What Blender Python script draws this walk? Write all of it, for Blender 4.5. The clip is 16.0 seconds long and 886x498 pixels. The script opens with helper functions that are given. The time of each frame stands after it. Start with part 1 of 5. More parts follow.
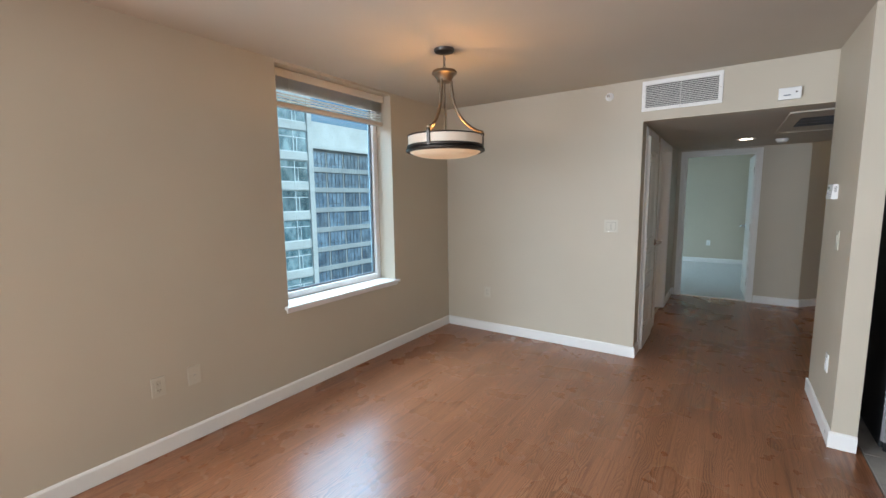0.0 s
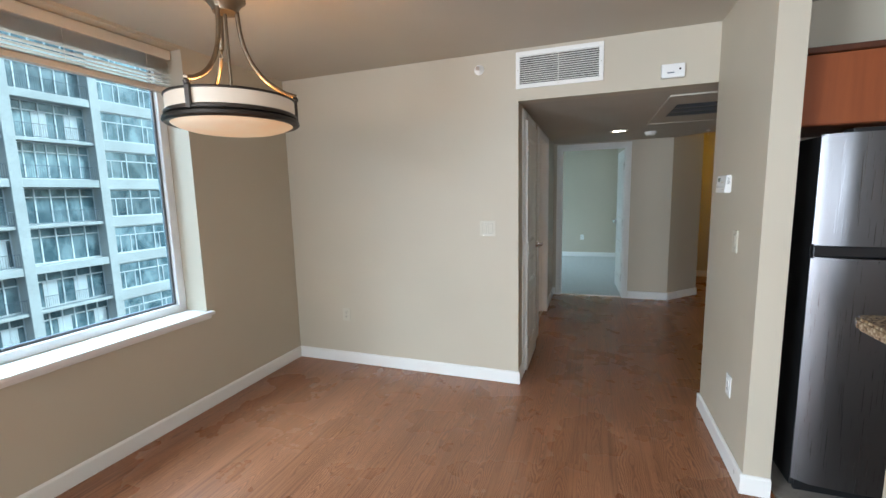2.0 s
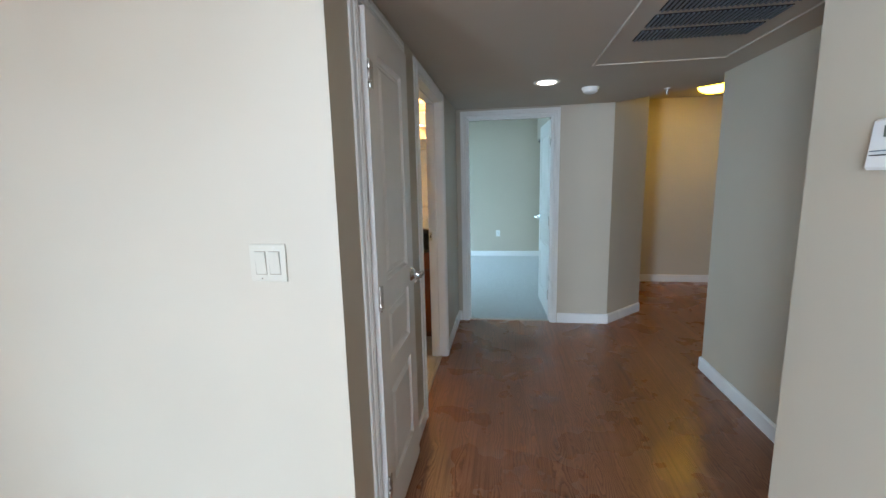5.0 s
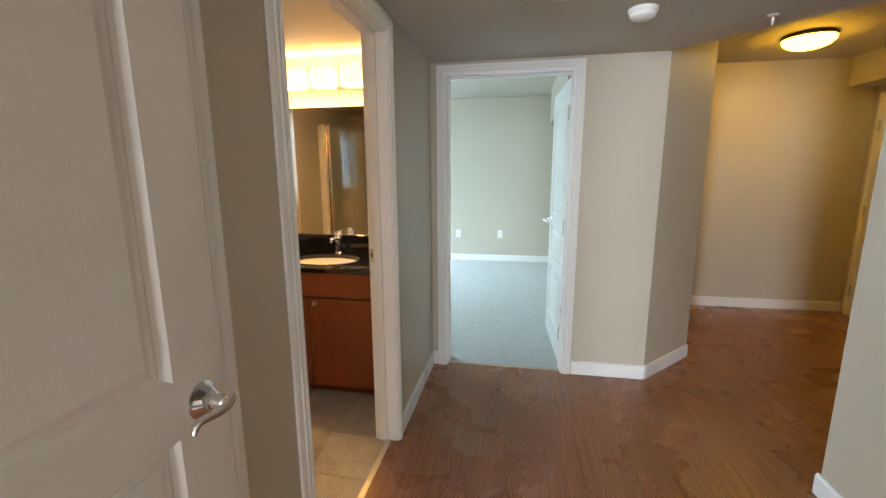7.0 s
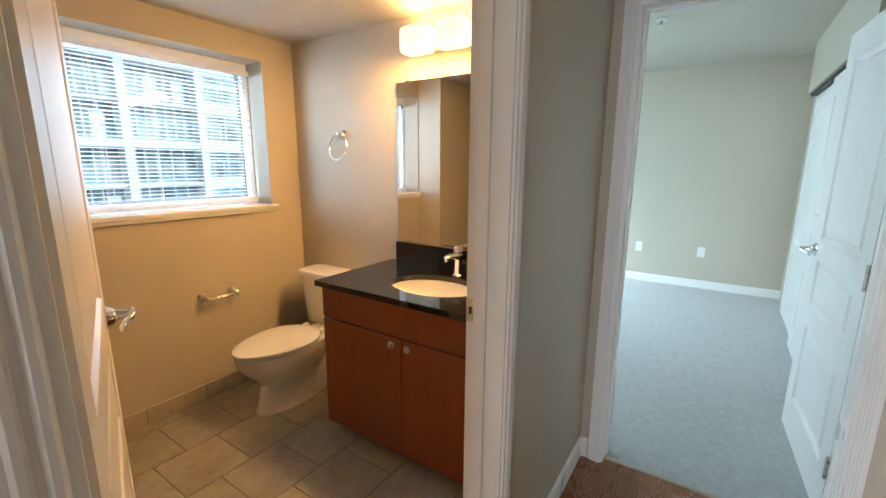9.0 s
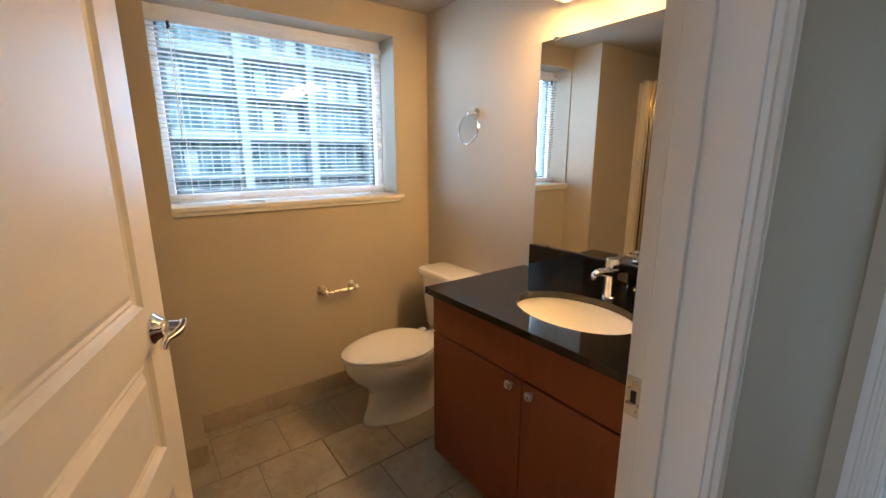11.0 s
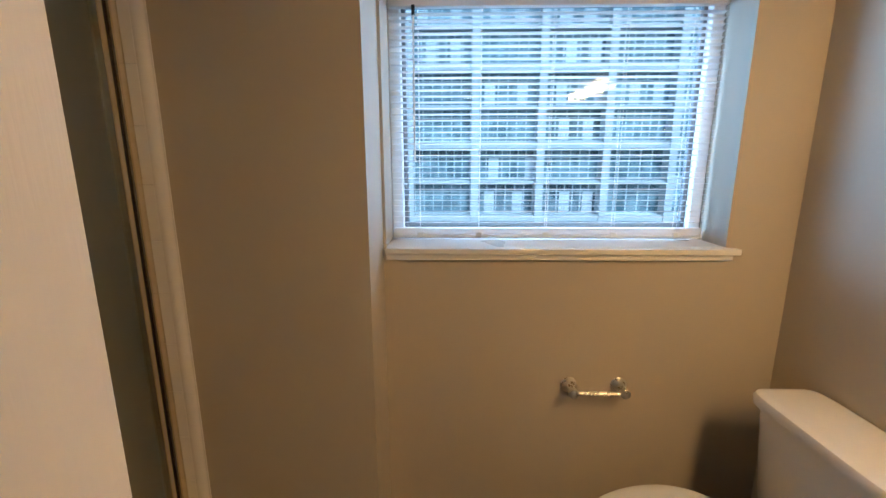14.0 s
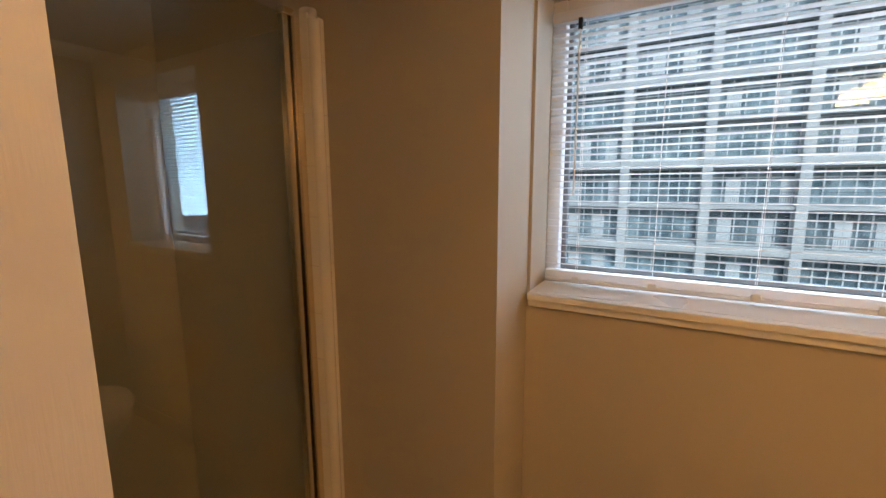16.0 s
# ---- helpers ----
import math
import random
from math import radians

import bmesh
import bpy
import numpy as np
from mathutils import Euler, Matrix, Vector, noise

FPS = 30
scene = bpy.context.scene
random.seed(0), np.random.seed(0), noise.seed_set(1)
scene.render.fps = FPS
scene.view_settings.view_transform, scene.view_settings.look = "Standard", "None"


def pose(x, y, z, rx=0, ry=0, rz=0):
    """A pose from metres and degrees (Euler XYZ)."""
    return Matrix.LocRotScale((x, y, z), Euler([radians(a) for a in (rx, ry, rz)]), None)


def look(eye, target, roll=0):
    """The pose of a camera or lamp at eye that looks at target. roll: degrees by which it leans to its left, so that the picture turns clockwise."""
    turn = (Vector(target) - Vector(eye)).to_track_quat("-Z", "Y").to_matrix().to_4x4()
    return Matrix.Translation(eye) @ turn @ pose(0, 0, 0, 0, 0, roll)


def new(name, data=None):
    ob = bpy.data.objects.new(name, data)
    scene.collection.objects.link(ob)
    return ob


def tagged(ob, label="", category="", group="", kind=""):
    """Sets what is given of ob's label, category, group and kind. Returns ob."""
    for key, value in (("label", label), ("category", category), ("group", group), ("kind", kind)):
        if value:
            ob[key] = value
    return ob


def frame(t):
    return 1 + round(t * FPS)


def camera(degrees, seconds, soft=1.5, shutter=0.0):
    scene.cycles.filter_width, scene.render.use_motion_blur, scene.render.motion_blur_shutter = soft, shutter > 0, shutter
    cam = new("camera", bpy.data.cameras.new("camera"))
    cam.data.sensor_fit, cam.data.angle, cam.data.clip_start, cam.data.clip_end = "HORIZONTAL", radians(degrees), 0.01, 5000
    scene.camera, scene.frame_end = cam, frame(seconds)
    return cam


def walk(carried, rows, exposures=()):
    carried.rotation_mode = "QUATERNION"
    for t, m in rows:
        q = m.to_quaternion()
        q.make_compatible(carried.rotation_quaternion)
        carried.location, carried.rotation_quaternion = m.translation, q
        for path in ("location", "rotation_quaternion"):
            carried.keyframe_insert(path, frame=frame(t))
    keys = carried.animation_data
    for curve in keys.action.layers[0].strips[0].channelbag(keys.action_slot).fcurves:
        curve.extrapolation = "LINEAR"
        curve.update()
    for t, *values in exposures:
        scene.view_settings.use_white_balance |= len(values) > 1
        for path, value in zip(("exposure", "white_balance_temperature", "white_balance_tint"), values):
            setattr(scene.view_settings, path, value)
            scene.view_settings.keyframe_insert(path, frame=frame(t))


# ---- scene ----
cam = camera(93.54, 16.0)
# seconds, place of the eye, tilt, roll and heading in degrees
ROWS = [
    (0.0, 0.003, 0.076, 1.483, 82.98, 0.72, 34.30),
    (0.5, -0.053, 0.273, 1.484, 82.87, 0.97, 30.31),
    (1.0, -0.114, 0.494, 1.494, 82.77, 1.14, 26.42),
    (1.5, -0.143, 0.744, 1.480, 82.61, 1.31, 22.67),
    (2.0, -0.142, 1.021, 1.474, 82.42, 1.35, 19.47),
    (2.5, -0.165, 1.314, 1.457, 82.21, 1.38, 16.62),
    (3.0, -0.181, 1.590, 1.455, 81.90, 1.38, 14.12),
    (3.5, -0.169, 1.908, 1.441, 81.56, 1.46, 11.93),
    (4.0, -0.158, 2.236, 1.439, 81.20, 1.49, 10.11),
    (4.5, -0.163, 2.582, 1.445, 80.93, 1.33, 8.63),
    (7.0, -0.048, 4.238, 1.410, 79.46, 0.29, 10.21),
    (7.5, -0.075, 4.543, 1.409, 79.36, 0.35, 14.44),
    (8.0, -0.101, 4.799, 1.421, 79.02, 0.30, 20.32),
    (8.5, -0.119, 5.040, 1.414, 78.92, -0.14, 27.02),
    (9.0, -0.199, 5.180, 1.405, 78.68, -0.34, 33.61),
    (11.5, -0.530, 5.653, 1.373, 77.14, 0.20, 58.21),
    (12.0, -0.642, 5.733, 1.379, 76.99, 0.19, 63.24),
    (12.5, -0.826, 5.798, 1.395, 77.02, 0.17, 68.74),
    (13.0, -0.969, 5.858, 1.405, 77.27, 0.03, 75.39),
    (13.5, -1.114, 5.917, 1.422, 77.77, 0.00, 83.19),
    (14.0, -1.256, 5.920, 1.436, 78.31, 0.11, 91.27),
    (14.5, -1.335, 5.946, 1.448, 79.16, -0.10, 99.85),
    (15.0, -1.394, 6.024, 1.459, 80.34, -0.08, 108.09),
    (15.5, -1.428, 6.049, 1.467, 81.09, 0.15, 114.51),
    (16.0, -1.452, 6.070, 1.474, 81.26, 0.27, 119.24),
]
EXPOSURES = [(0.0, 0.28, 6200, 10), (0.5, 0.42, 5500, 6), (2.5, 0.60, 6200, 8), (4.0, 1.06, 5500, 6), (4.5, 1.0, 5400, 6), (7.0, 1.62, 6400, 11), (8.5, 1.54, 6300, 12), (11.0, 1.08, 5700, 11), (12.5, 0.98, 4550, 8), (14.5, 0.66, 5500, 11), (16.0, 0.42, 6700, 21)]
walk(cam, [(t, pose(x, y, z, tilt, roll, yaw)) for t, x, y, z, tilt, roll, yaw in ROWS], EXPOSURES)

# ---------------------------------------------------------------- light
world = bpy.data.worlds.new("sky")
scene.world = world
world.use_nodes = True
wn = world.node_tree.nodes
sky = wn.new("ShaderNodeTexSky")
sky.sky_type, sky.sun_disc = "NISHITA", False
sky.sun_elevation, sky.sun_rotation = radians(46), radians(66)
sky.air_density, sky.dust_density, sky.ozone_density = 1.0, 5.0, 1.0
wn["Background"].inputs["Strength"].default_value = 0.15
world.node_tree.links.new(sky.outputs["Color"], wn["Background"].inputs["Color"])


def lamp(name, kind, energy, colour, m, size=(1.0, 1.0), angle=0.0):
    data = bpy.data.lights.new(name, kind)
    data.energy, data.color = energy, colour
    if kind == "AREA":
        data.shape, data.size, data.size_y = "RECTANGLE", size[0], size[1]
    elif kind == "SUN":
        data.angle = angle
    else:
        data.shadow_soft_size = size[0]
    ob = new(name, data)
    ob.matrix_basis = m
    return ob


DAY = (0.80, 0.90, 1.0)
WARM = (1.0, 0.66, 0.34)
lamp("sun", "SUN", 2.3, (0.90, 0.95, 1.0), look((46, 20, 52), (0, 0, 0)), angle=radians(10))
# daylight of the two windows that lie behind the walk
lamp("south_window_light", "AREA", 210, DAY, look((-0.65, -6.47, 1.3), (-0.65, 4.0, 1.3)), (3.8, 2.2))
lamp("balcony_window_light", "AREA", 350, DAY, look((-2.70, -1.75, 1.25), (4.0, -1.75, 1.1)), (2.1, 2.0))
lamp("bedroom_window_light", "AREA", 36, (0.62, 0.86, 1.0), look((-2.9, 9.2, 1.6), (-1.0, 9.2, 0.2)), (1.6, 1.4))
# added sky panel over the street, above the sight line through the two west windows
lamp("street_sky_panel", "AREA", 1150, (0.66, 0.84, 1.0), look((-4.9, 4.4, 4.3), (-2.4, 4.4, 1.6)), (9.0, 2.4))
# two unseen fill panels added beside the bathroom window to brighten its walls
lamp("bathroom_side_fill", "AREA", 34, (0.58, 0.80, 1.0), look((-3.75, 4.95, 1.75), (-2.0, 7.0, 1.4)), (0.9, 1.1))
lamp("bathroom_side_fill", "AREA", 42, (0.58, 0.80, 1.0), look((-3.75, 7.80, 1.75), (-2.2, 5.8, 1.3)), (0.9, 1.1))
# lamps that are switched on
lamp("pendant_bulb", "POINT", 6.5, (1.0, 0.50, 0.16), pose(-1.62, 2.49, 1.87), (0.03,))
for i in range(4):
    lamp("vanity_shade_light", "AREA", 2.8, (1.0, 0.53, 0.16), look((-1.565 + 0.212 * i, 6.930, 1.955), (-2.30 + 0.212 * i, 6.88, 0.70)), (0.15, 0.10))
    lamp("vanity_top_light", "AREA", 0.55, (1.0, 0.54, 0.17), look((-1.565 + 0.212 * i, 6.995, 2.094), (-1.565 + 0.212 * i, 7.02, 2.6)), (0.09, 0.05))

# ---------------------------------------------------------------- materials


def material(name, base=(0.5, 0.5, 0.5), rough=0.5, metal=0.0, spec=0.5, coat=0.0):
    m = bpy.data.materials.new(name)
    m.use_nodes = True
    b = m.node_tree.nodes["Principled BSDF"]
    b.inputs["Base Color"].default_value = (*base, 1)
    b.inputs["Roughness"].default_value = rough
    b.inputs["Metallic"].default_value = metal
    b.inputs["Specular IOR Level"].default_value = spec
    b.inputs["Coat Weight"].default_value = coat
    return m


def nodes_of(m):
    return m.node_tree.nodes, m.node_tree.links, m.node_tree.nodes["Principled BSDF"]


def coords(m, scale=(1, 1, 1), rotation=(0, 0, 0)):
    n, l, b = nodes_of(m)
    g = n.new("ShaderNodeNewGeometry")
    mp = n.new("ShaderNodeMapping")
    mp.inputs["Scale"].default_value = scale
    mp.inputs["Rotation"].default_value = rotation
    l.new(g.outputs["Position"], mp.inputs["Vector"])
    return mp.outputs["Vector"]


def noise_tex(m, vec, scale, detail=4.0, rough=0.55, distortion=0.0):
    n, l, b = nodes_of(m)
    t = n.new("ShaderNodeTexNoise")
    t.inputs["Scale"].default_value = scale
    t.inputs["Detail"].default_value = detail
    t.inputs["Roughness"].default_value = rough
    t.inputs["Distortion"].default_value = distortion
    if vec is not None:
        l.new(vec, t.inputs["Vector"])
    return t.outputs["Fac"]


def ramp(m, fac, stops):
    n, l, b = nodes_of(m)
    r = n.new("ShaderNodeValToRGB")
    e = r.color_ramp.elements
    while len(e) < len(stops):
        e.new(0.5)
    for k, (p, c) in zip(e, stops):
        k.position, k.color = p, (*c, 1) if len(c) == 3 else c
    l.new(fac, r.inputs["Fac"])
    return r.outputs["Color"]


def mix(m, a, b_, fac, blend="MIX"):
    n, l, b = nodes_of(m)
    x = n.new("ShaderNodeMix")
    x.data_type, x.blend_type = "RGBA", blend
    for sock, v in ((x.inputs["Factor"], fac), (x.inputs[6], a), (x.inputs[7], b_)):
        if isinstance(v, (int, float)):
            sock.default_value = v
        elif isinstance(v, tuple):
            sock.default_value = (*v, 1)
        else:
            l.new(v, sock)
    return x.outputs[2]


def bump(m, height, strength=0.1, distance=0.002, normal=None):
    n, l, b = nodes_of(m)
    k = n.new("ShaderNodeBump")
    k.inputs["Strength"].default_value = strength
    k.inputs["Distance"].default_value = distance
    l.new(height, k.inputs["Height"])
    if normal is not None:
        l.new(normal, k.inputs["Normal"])
    l.new(k.outputs["Normal"], b.inputs["Normal"])
    return k.outputs["Normal"]


def to(m, out, socket):
    n, l, b = nodes_of(m)
    l.new(out, b.inputs[socket])


def grey(v):
    return (v, v, v)


def paint(name, base, rough=0.55, peel=0.25, spread=0.04):
    """Rolled wall paint: faint roller texture, faint uneven patches."""
    m = material(name, base, rough, spec=0.35)
    v = coords(m)
    big = noise_tex(m, v, 0.9, 3)
    dark = tuple(c * (1 - spread) for c in base)
    lite = tuple(min(1, c * (1 + spread)) for c in base)
    to(m, ramp(m, big, [(0.3, dark), (0.7, lite)]), "Base Color")
    fine = noise_tex(m, v, 260, 3, 0.6)
    bump(m, fine, peel, 0.0012)
    r = noise_tex(m, v, 3.0, 2)
    to(m, ramp(m, r, [(0.3, grey(rough - 0.05)), (0.7, grey(rough + 0.05))]), "Roughness")
    return m


WALL = paint("beige_wall_paint", (0.515, 0.460, 0.364), 0.5)
CEIL = paint("ceiling_paint", (0.500, 0.462, 0.392), 0.7, 0.35)
TRIM = paint("white_trim_paint", (0.80, 0.79, 0.76), 0.32, 0.12, 0.015)


def door_paint():
    """White moulded door skin with an embossed wood grain."""
    m = material("white_door_paint", (0.74, 0.72, 0.68), 0.36)
    n, l, b = nodes_of(m)
    tc = n.new("ShaderNodeTexCoord")
    mp = n.new("ShaderNodeMapping")
    mp.inputs["Scale"].default_value = (170, 170, 9)
    l.new(tc.outputs["Object"], mp.inputs["Vector"])
    g = noise_tex(m, mp.outputs["Vector"], 1.0, 3, 0.6, 0.6)
    bump(m, g, 0.3, 0.0013)
    v = coords(m)
    to(m, ramp(m, noise_tex(m, v, 4, 3), [(0.3, (0.75, 0.73, 0.69)), (0.7, (0.80, 0.78, 0.74))]), "Base Color")
    return m


DOOR = door_paint()


def laminate():
    """Red-brown oak laminate: narrow printed strips, straight streaks and flame grain, board to board change."""
    m = material("oak_laminate", (0.2, 0.08, 0.04), 0.3, spec=0.5)
    n, l, b = nodes_of(m)

    def math_node(op, a, b_=None, c=None):
        k = n.new("ShaderNodeMath")
        k.operation = op
        for sock, v in zip(k.inputs, (a, b_, c)):
            if v is None:
                continue
            if isinstance(v, (int, float)):
                sock.default_value = v
            else:
                l.new(v, sock)
        return k.outputs[0]

    info = n.new("ShaderNodeObjectInfo")
    g = n.new("ShaderNodeNewGeometry")
    pos = g.outputs["Position"]
    sep = n.new("ShaderNodeSeparateXYZ")
    l.new(pos, sep.inputs[0])
    xs = math_node("DIVIDE", math_node("ADD", sep.outputs["X"], 20.0), 0.096)
    strip_id = math_node("FLOOR", xs)
    u = math_node("SUBTRACT", math_node("FRACT", xs), 0.5)
    wn_ = n.new("ShaderNodeTexWhiteNoise")
    wn_.noise_dimensions = "2D"
    cell = n.new("ShaderNodeCombineXYZ")
    l.new(strip_id, cell.inputs["X"])
    l.new(info.outputs["Random"], cell.inputs["Y"])
    l.new(cell.outputs[0], wn_.inputs["Vector"])
    rnd = wn_.outputs["Value"]
    # flame grain: contour lines of a slowly wandering field, nested ovals at a strip's middle, straight at its sides
    vec = n.new("ShaderNodeCombineXYZ")
    l.new(math_node("MULTIPLY", sep.outputs["X"], 7.0), vec.inputs["X"])
    l.new(math_node("MULTIPLY_ADD", sep.outputs["Y"], 3.0, math_node("MULTIPLY", rnd, 60.0)), vec.inputs["Y"])
    wob = noise_tex(m, vec.outputs[0], 1.0, 1.0, 0.35)
    vj = n.new("ShaderNodeCombineXYZ")
    l.new(math_node("MULTIPLY", sep.outputs["X"], 70.0), vj.inputs["X"])
    l.new(math_node("MULTIPLY", sep.outputs["Y"], 22.0), vj.inputs["Y"])
    jit = noise_tex(m, vj.outputs[0], 1.0, 2.0, 0.5)
    off = math_node("ADD", u, math_node("MULTIPLY_ADD", rnd, 0.3, -0.15))
    side = math_node("MULTIPLY", math_node("POWER", math_node("ABSOLUTE", off), 1.5), 10.0)
    phase = math_node("ADD", side, math_node("ADD", math_node("MULTIPLY", wob, 10.0), math_node("MULTIPLY", jit, 0.9)))
    fl = math_node("FRACT", phase)
    flame = ramp(m, fl, [(0.0, grey(0.04)), (0.20, grey(0.36)), (0.5, grey(0.72)), (0.74, grey(1.0)), (0.90, grey(0.62)), (1.0, grey(0.04))])
    vm = n.new("ShaderNodeCombineXYZ")
    l.new(math_node("MULTIPLY", strip_id, 3.7), vm.inputs["X"])
    l.new(math_node("MULTIPLY", sep.outputs["Y"], 0.9), vm.inputs["Y"])
    l.new(math_node("MULTIPLY", info.outputs["Random"], 30.0), vm.inputs["Z"])
    mask = ramp(m, noise_tex(m, vm.outputs[0], 1.0, 1.0, 0.4), [(0.40, grey(0.06)), (0.56, grey(1.0))])
    # straight streaks and pores
    vs = n.new("ShaderNodeCombineXYZ")
    l.new(math_node("MULTIPLY", sep.outputs["X"], 62.0), vs.inputs["X"])
    l.new(math_node("MULTIPLY_ADD", sep.outputs["Y"], 1.3, math_node("MULTIPLY", rnd, 40.0)), vs.inputs["Y"])
    streak = ramp(m, noise_tex(m, vs.outputs[0], 1.0, 4, 0.62, 0.25), [(0.36, grey(0.25)), (0.52, grey(0.66)), (0.68, grey(0.86))])
    vp = n.new("ShaderNodeCombineXYZ")
    l.new(math_node("MULTIPLY", sep.outputs["X"], 330.0), vp.inputs["X"])
    l.new(math_node("MULTIPLY", sep.outputs["Y"], 11.0), vp.inputs["Y"])
    pore = ramp(m, noise_tex(m, vp.outputs[0], 1.0, 2, 0.6), [(0.34, grey(0.0)), (0.48, grey(1.0))])
    grain = mix(m, streak, mix(m, flame, streak, 0.25), mask)
    base = mix(m, (0.108, 0.038, 0.016), (0.430, 0.195, 0.098), grain)
    base = mix(m, base, (0.135, 0.046, 0.021), mix(m, (0.30, 0.30, 0.30), (0.0, 0.0, 0.0), pore))
    tone = ramp(m, rnd, [(0.0, (0.90, 0.88, 0.86)), (1.0, (1.09, 1.09, 1.11))])
    base = mix(m, base, tone, 1.0, "MULTIPLY")
    cloud = ramp(m, noise_tex(m, pos, 1.3, 3), [(0.3, grey(0.93)), (0.7, grey(1.06))])
    to(m, mix(m, base, cloud, 1.0, "MULTIPLY"), "Base Color")
    to(m, ramp(m, noise_tex(m, pos, 2.4, 4), [(0.3, grey(0.25)), (0.7, grey(0.31))]), "Roughness")
    bump(m, grain, 0.10, 0.0008)
    return m


LAMINATE = laminate()


def stone_tile(name, a, b_, c, rough=0.42):
    m = material(name, a, rough)
    n, l, b = nodes_of(m)
    info = n.new("ShaderNodeObjectInfo")
    v = coords(m)
    add = n.new("ShaderNodeVectorMath")
    comb = n.new("ShaderNodeCombineXYZ")
    mul = n.new("ShaderNodeMath")
    mul.operation = "MULTIPLY"
    mul.inputs[1].default_value = 40
    l.new(info.outputs["Random"], mul.inputs[0])
    l.new(mul.outputs[0], comb.inputs["X"])
    l.new(mul.outputs[0], comb.inputs["Y"])
    l.new(v, add.inputs[0])
    l.new(comb.outputs["Vector"], add.inputs[1])
    cl = noise_tex(m, add.outputs["Vector"], 5.0, 6, 0.62, 0.6)
    col = ramp(m, cl, [(0.3, b_), (0.5, a), (0.72, c)])
    vein = ramp(m, noise_tex(m, add.outputs["Vector"], 11.0, 5, 0.7, 1.6), [(0.55, grey(1.0)), (0.63, grey(0.82)), (0.70, grey(1.0))])
    col = mix(m, col, vein, 1.0, "MULTIPLY")
    tone = ramp(m, info.outputs["Random"], [(0, grey(0.93)), (1, grey(1.05))])
    to(m, mix(m, col, tone, 1.0, "MULTIPLY"), "Base Color")
    bump(m, cl, 0.15, 0.002)
    to(m, ramp(m, cl, [(0.3, grey(rough - 0.08)), (0.7, grey(rough + 0.1))]), "Roughness")
    return m


TILE = stone_tile("beige_floor_tile", (0.36, 0.325, 0.27), (0.29, 0.26, 0.215), (0.42, 0.385, 0.325))
BASETILE = stone_tile("base_tile", (0.40, 0.345, 0.27), (0.36, 0.31, 0.24), (0.44, 0.385, 0.305), 0.45)
KTILE = stone_tile("kitchen_floor_tile", (0.33, 0.31, 0.28), (0.26, 0.245, 0.22), (0.40, 0.38, 0.345), 0.45)
GROUT = paint("grout", (0.27, 0.24, 0.20), 0.85, 0.4, 0.1)


def carpet():
    m = material("grey_carpet", (0.42, 0.42, 0.39), 0.95, spec=0.1)
    v = coords(m)
    f = noise_tex(m, v, 420, 3, 0.7)
    p = noise_tex(m, v, 26, 5, 0.7, 0.3)
    c = mix(m, ramp(m, p, [(0.32, (0.55, 0.55, 0.525)), (0.66, (0.69, 0.69, 0.66))]), ramp(m, f, [(0.3, grey(0.72)), (0.7, grey(1.08))]), 1.0, "MULTIPLY")
    to(m, c, "Base Color")
    bump(m, noise_tex(m, v, 160, 4, 0.75), 0.9, 0.012)
    nodes_of(m)[2].inputs["Sheen Weight"].default_value = 0.25
    return m


CARPET = carpet()


def granite(name, dark, mid, lite, scale, rough):
    m = material(name, mid, rough, spec=0.6)
    v = coords(m)
    c = ramp(m, noise_tex(m, v, scale, 5, 0.75), [(0.36, dark), (0.5, mid), (0.64, lite)])
    to(m, c, "Base Color")
    return m


BLACKSTONE = granite("black_polished_granite", (0.003, 0.003, 0.0035), (0.005, 0.005, 0.006), (0.012, 0.012, 0.013), 190, 0.035)
BROWNSTONE = granite("speckled_brown_granite", (0.05, 0.03, 0.02), (0.26, 0.18, 0.11), (0.52, 0.42, 0.30), 90, 0.16)


def cherry(name, a, b_, rough):
    m = material(name, a, rough, spec=0.45)
    n, l, b = nodes_of(m)
    tc = n.new("ShaderNodeTexCoord")
    mp = n.new("ShaderNodeMapping")
    mp.inputs["Scale"].default_value = (24, 24, 1.6)
    l.new(tc.outputs["Object"], mp.inputs["Vector"])
    g = noise_tex(m, mp.outputs["Vector"], 1.0, 5, 0.6, 0.7)
    to(m, ramp(m, g, [(0.3, a), (0.7, b_)]), "Base Color")
    bump(m, g, 0.05, 0.0008)
    return m


CHERRY = cherry("cherry_veneer", (0.205, 0.050, 0.014), (0.245, 0.062, 0.018), 0.36)
KCHERRY = cherry("kitchen_cherry_veneer", (0.21, 0.052, 0.016), (0.26, 0.07, 0.021), 0.36)


def brushed(name, base, rough, scale=(3, 3, 240)):
    m = material(name, base, rough, 1.0)
    n, l, b = nodes_of(m)
    v = coords(m, scale)
    g = noise_tex(m, v, 1.0, 3, 0.6)
    to(m, ramp(m, g, [(0.3, grey(rough - 0.07)), (0.7, grey(rough + 0.09))]), "Roughness")
    bump(m, g, 0.012, 0.0003)
    return m


STEEL = brushed("brushed_stainless_steel", (0.15, 0.145, 0.15), 0.32, (240, 3, 3))
CHROME = material("chrome", (0.82, 0.82, 0.83), 0.07, 1.0)
NICKEL = brushed("satin_nickel", (0.60, 0.57, 0.52), 0.3, (60, 60, 60))
GOLDTRIM = brushed("polished_shower_frame", (0.80, 0.70, 0.52), 0.16, (20, 20, 300))
BRONZE = brushed("dark_bronze", (0.085, 0.075, 0.068), 0.42, (70, 70, 70))
PEWTER = brushed("antique_pewter", (0.22, 0.175, 0.125), 0.42, (50, 50, 50))
BLACK = paint("black_plastic", (0.012, 0.012, 0.013), 0.42, 0.4, 0.1)
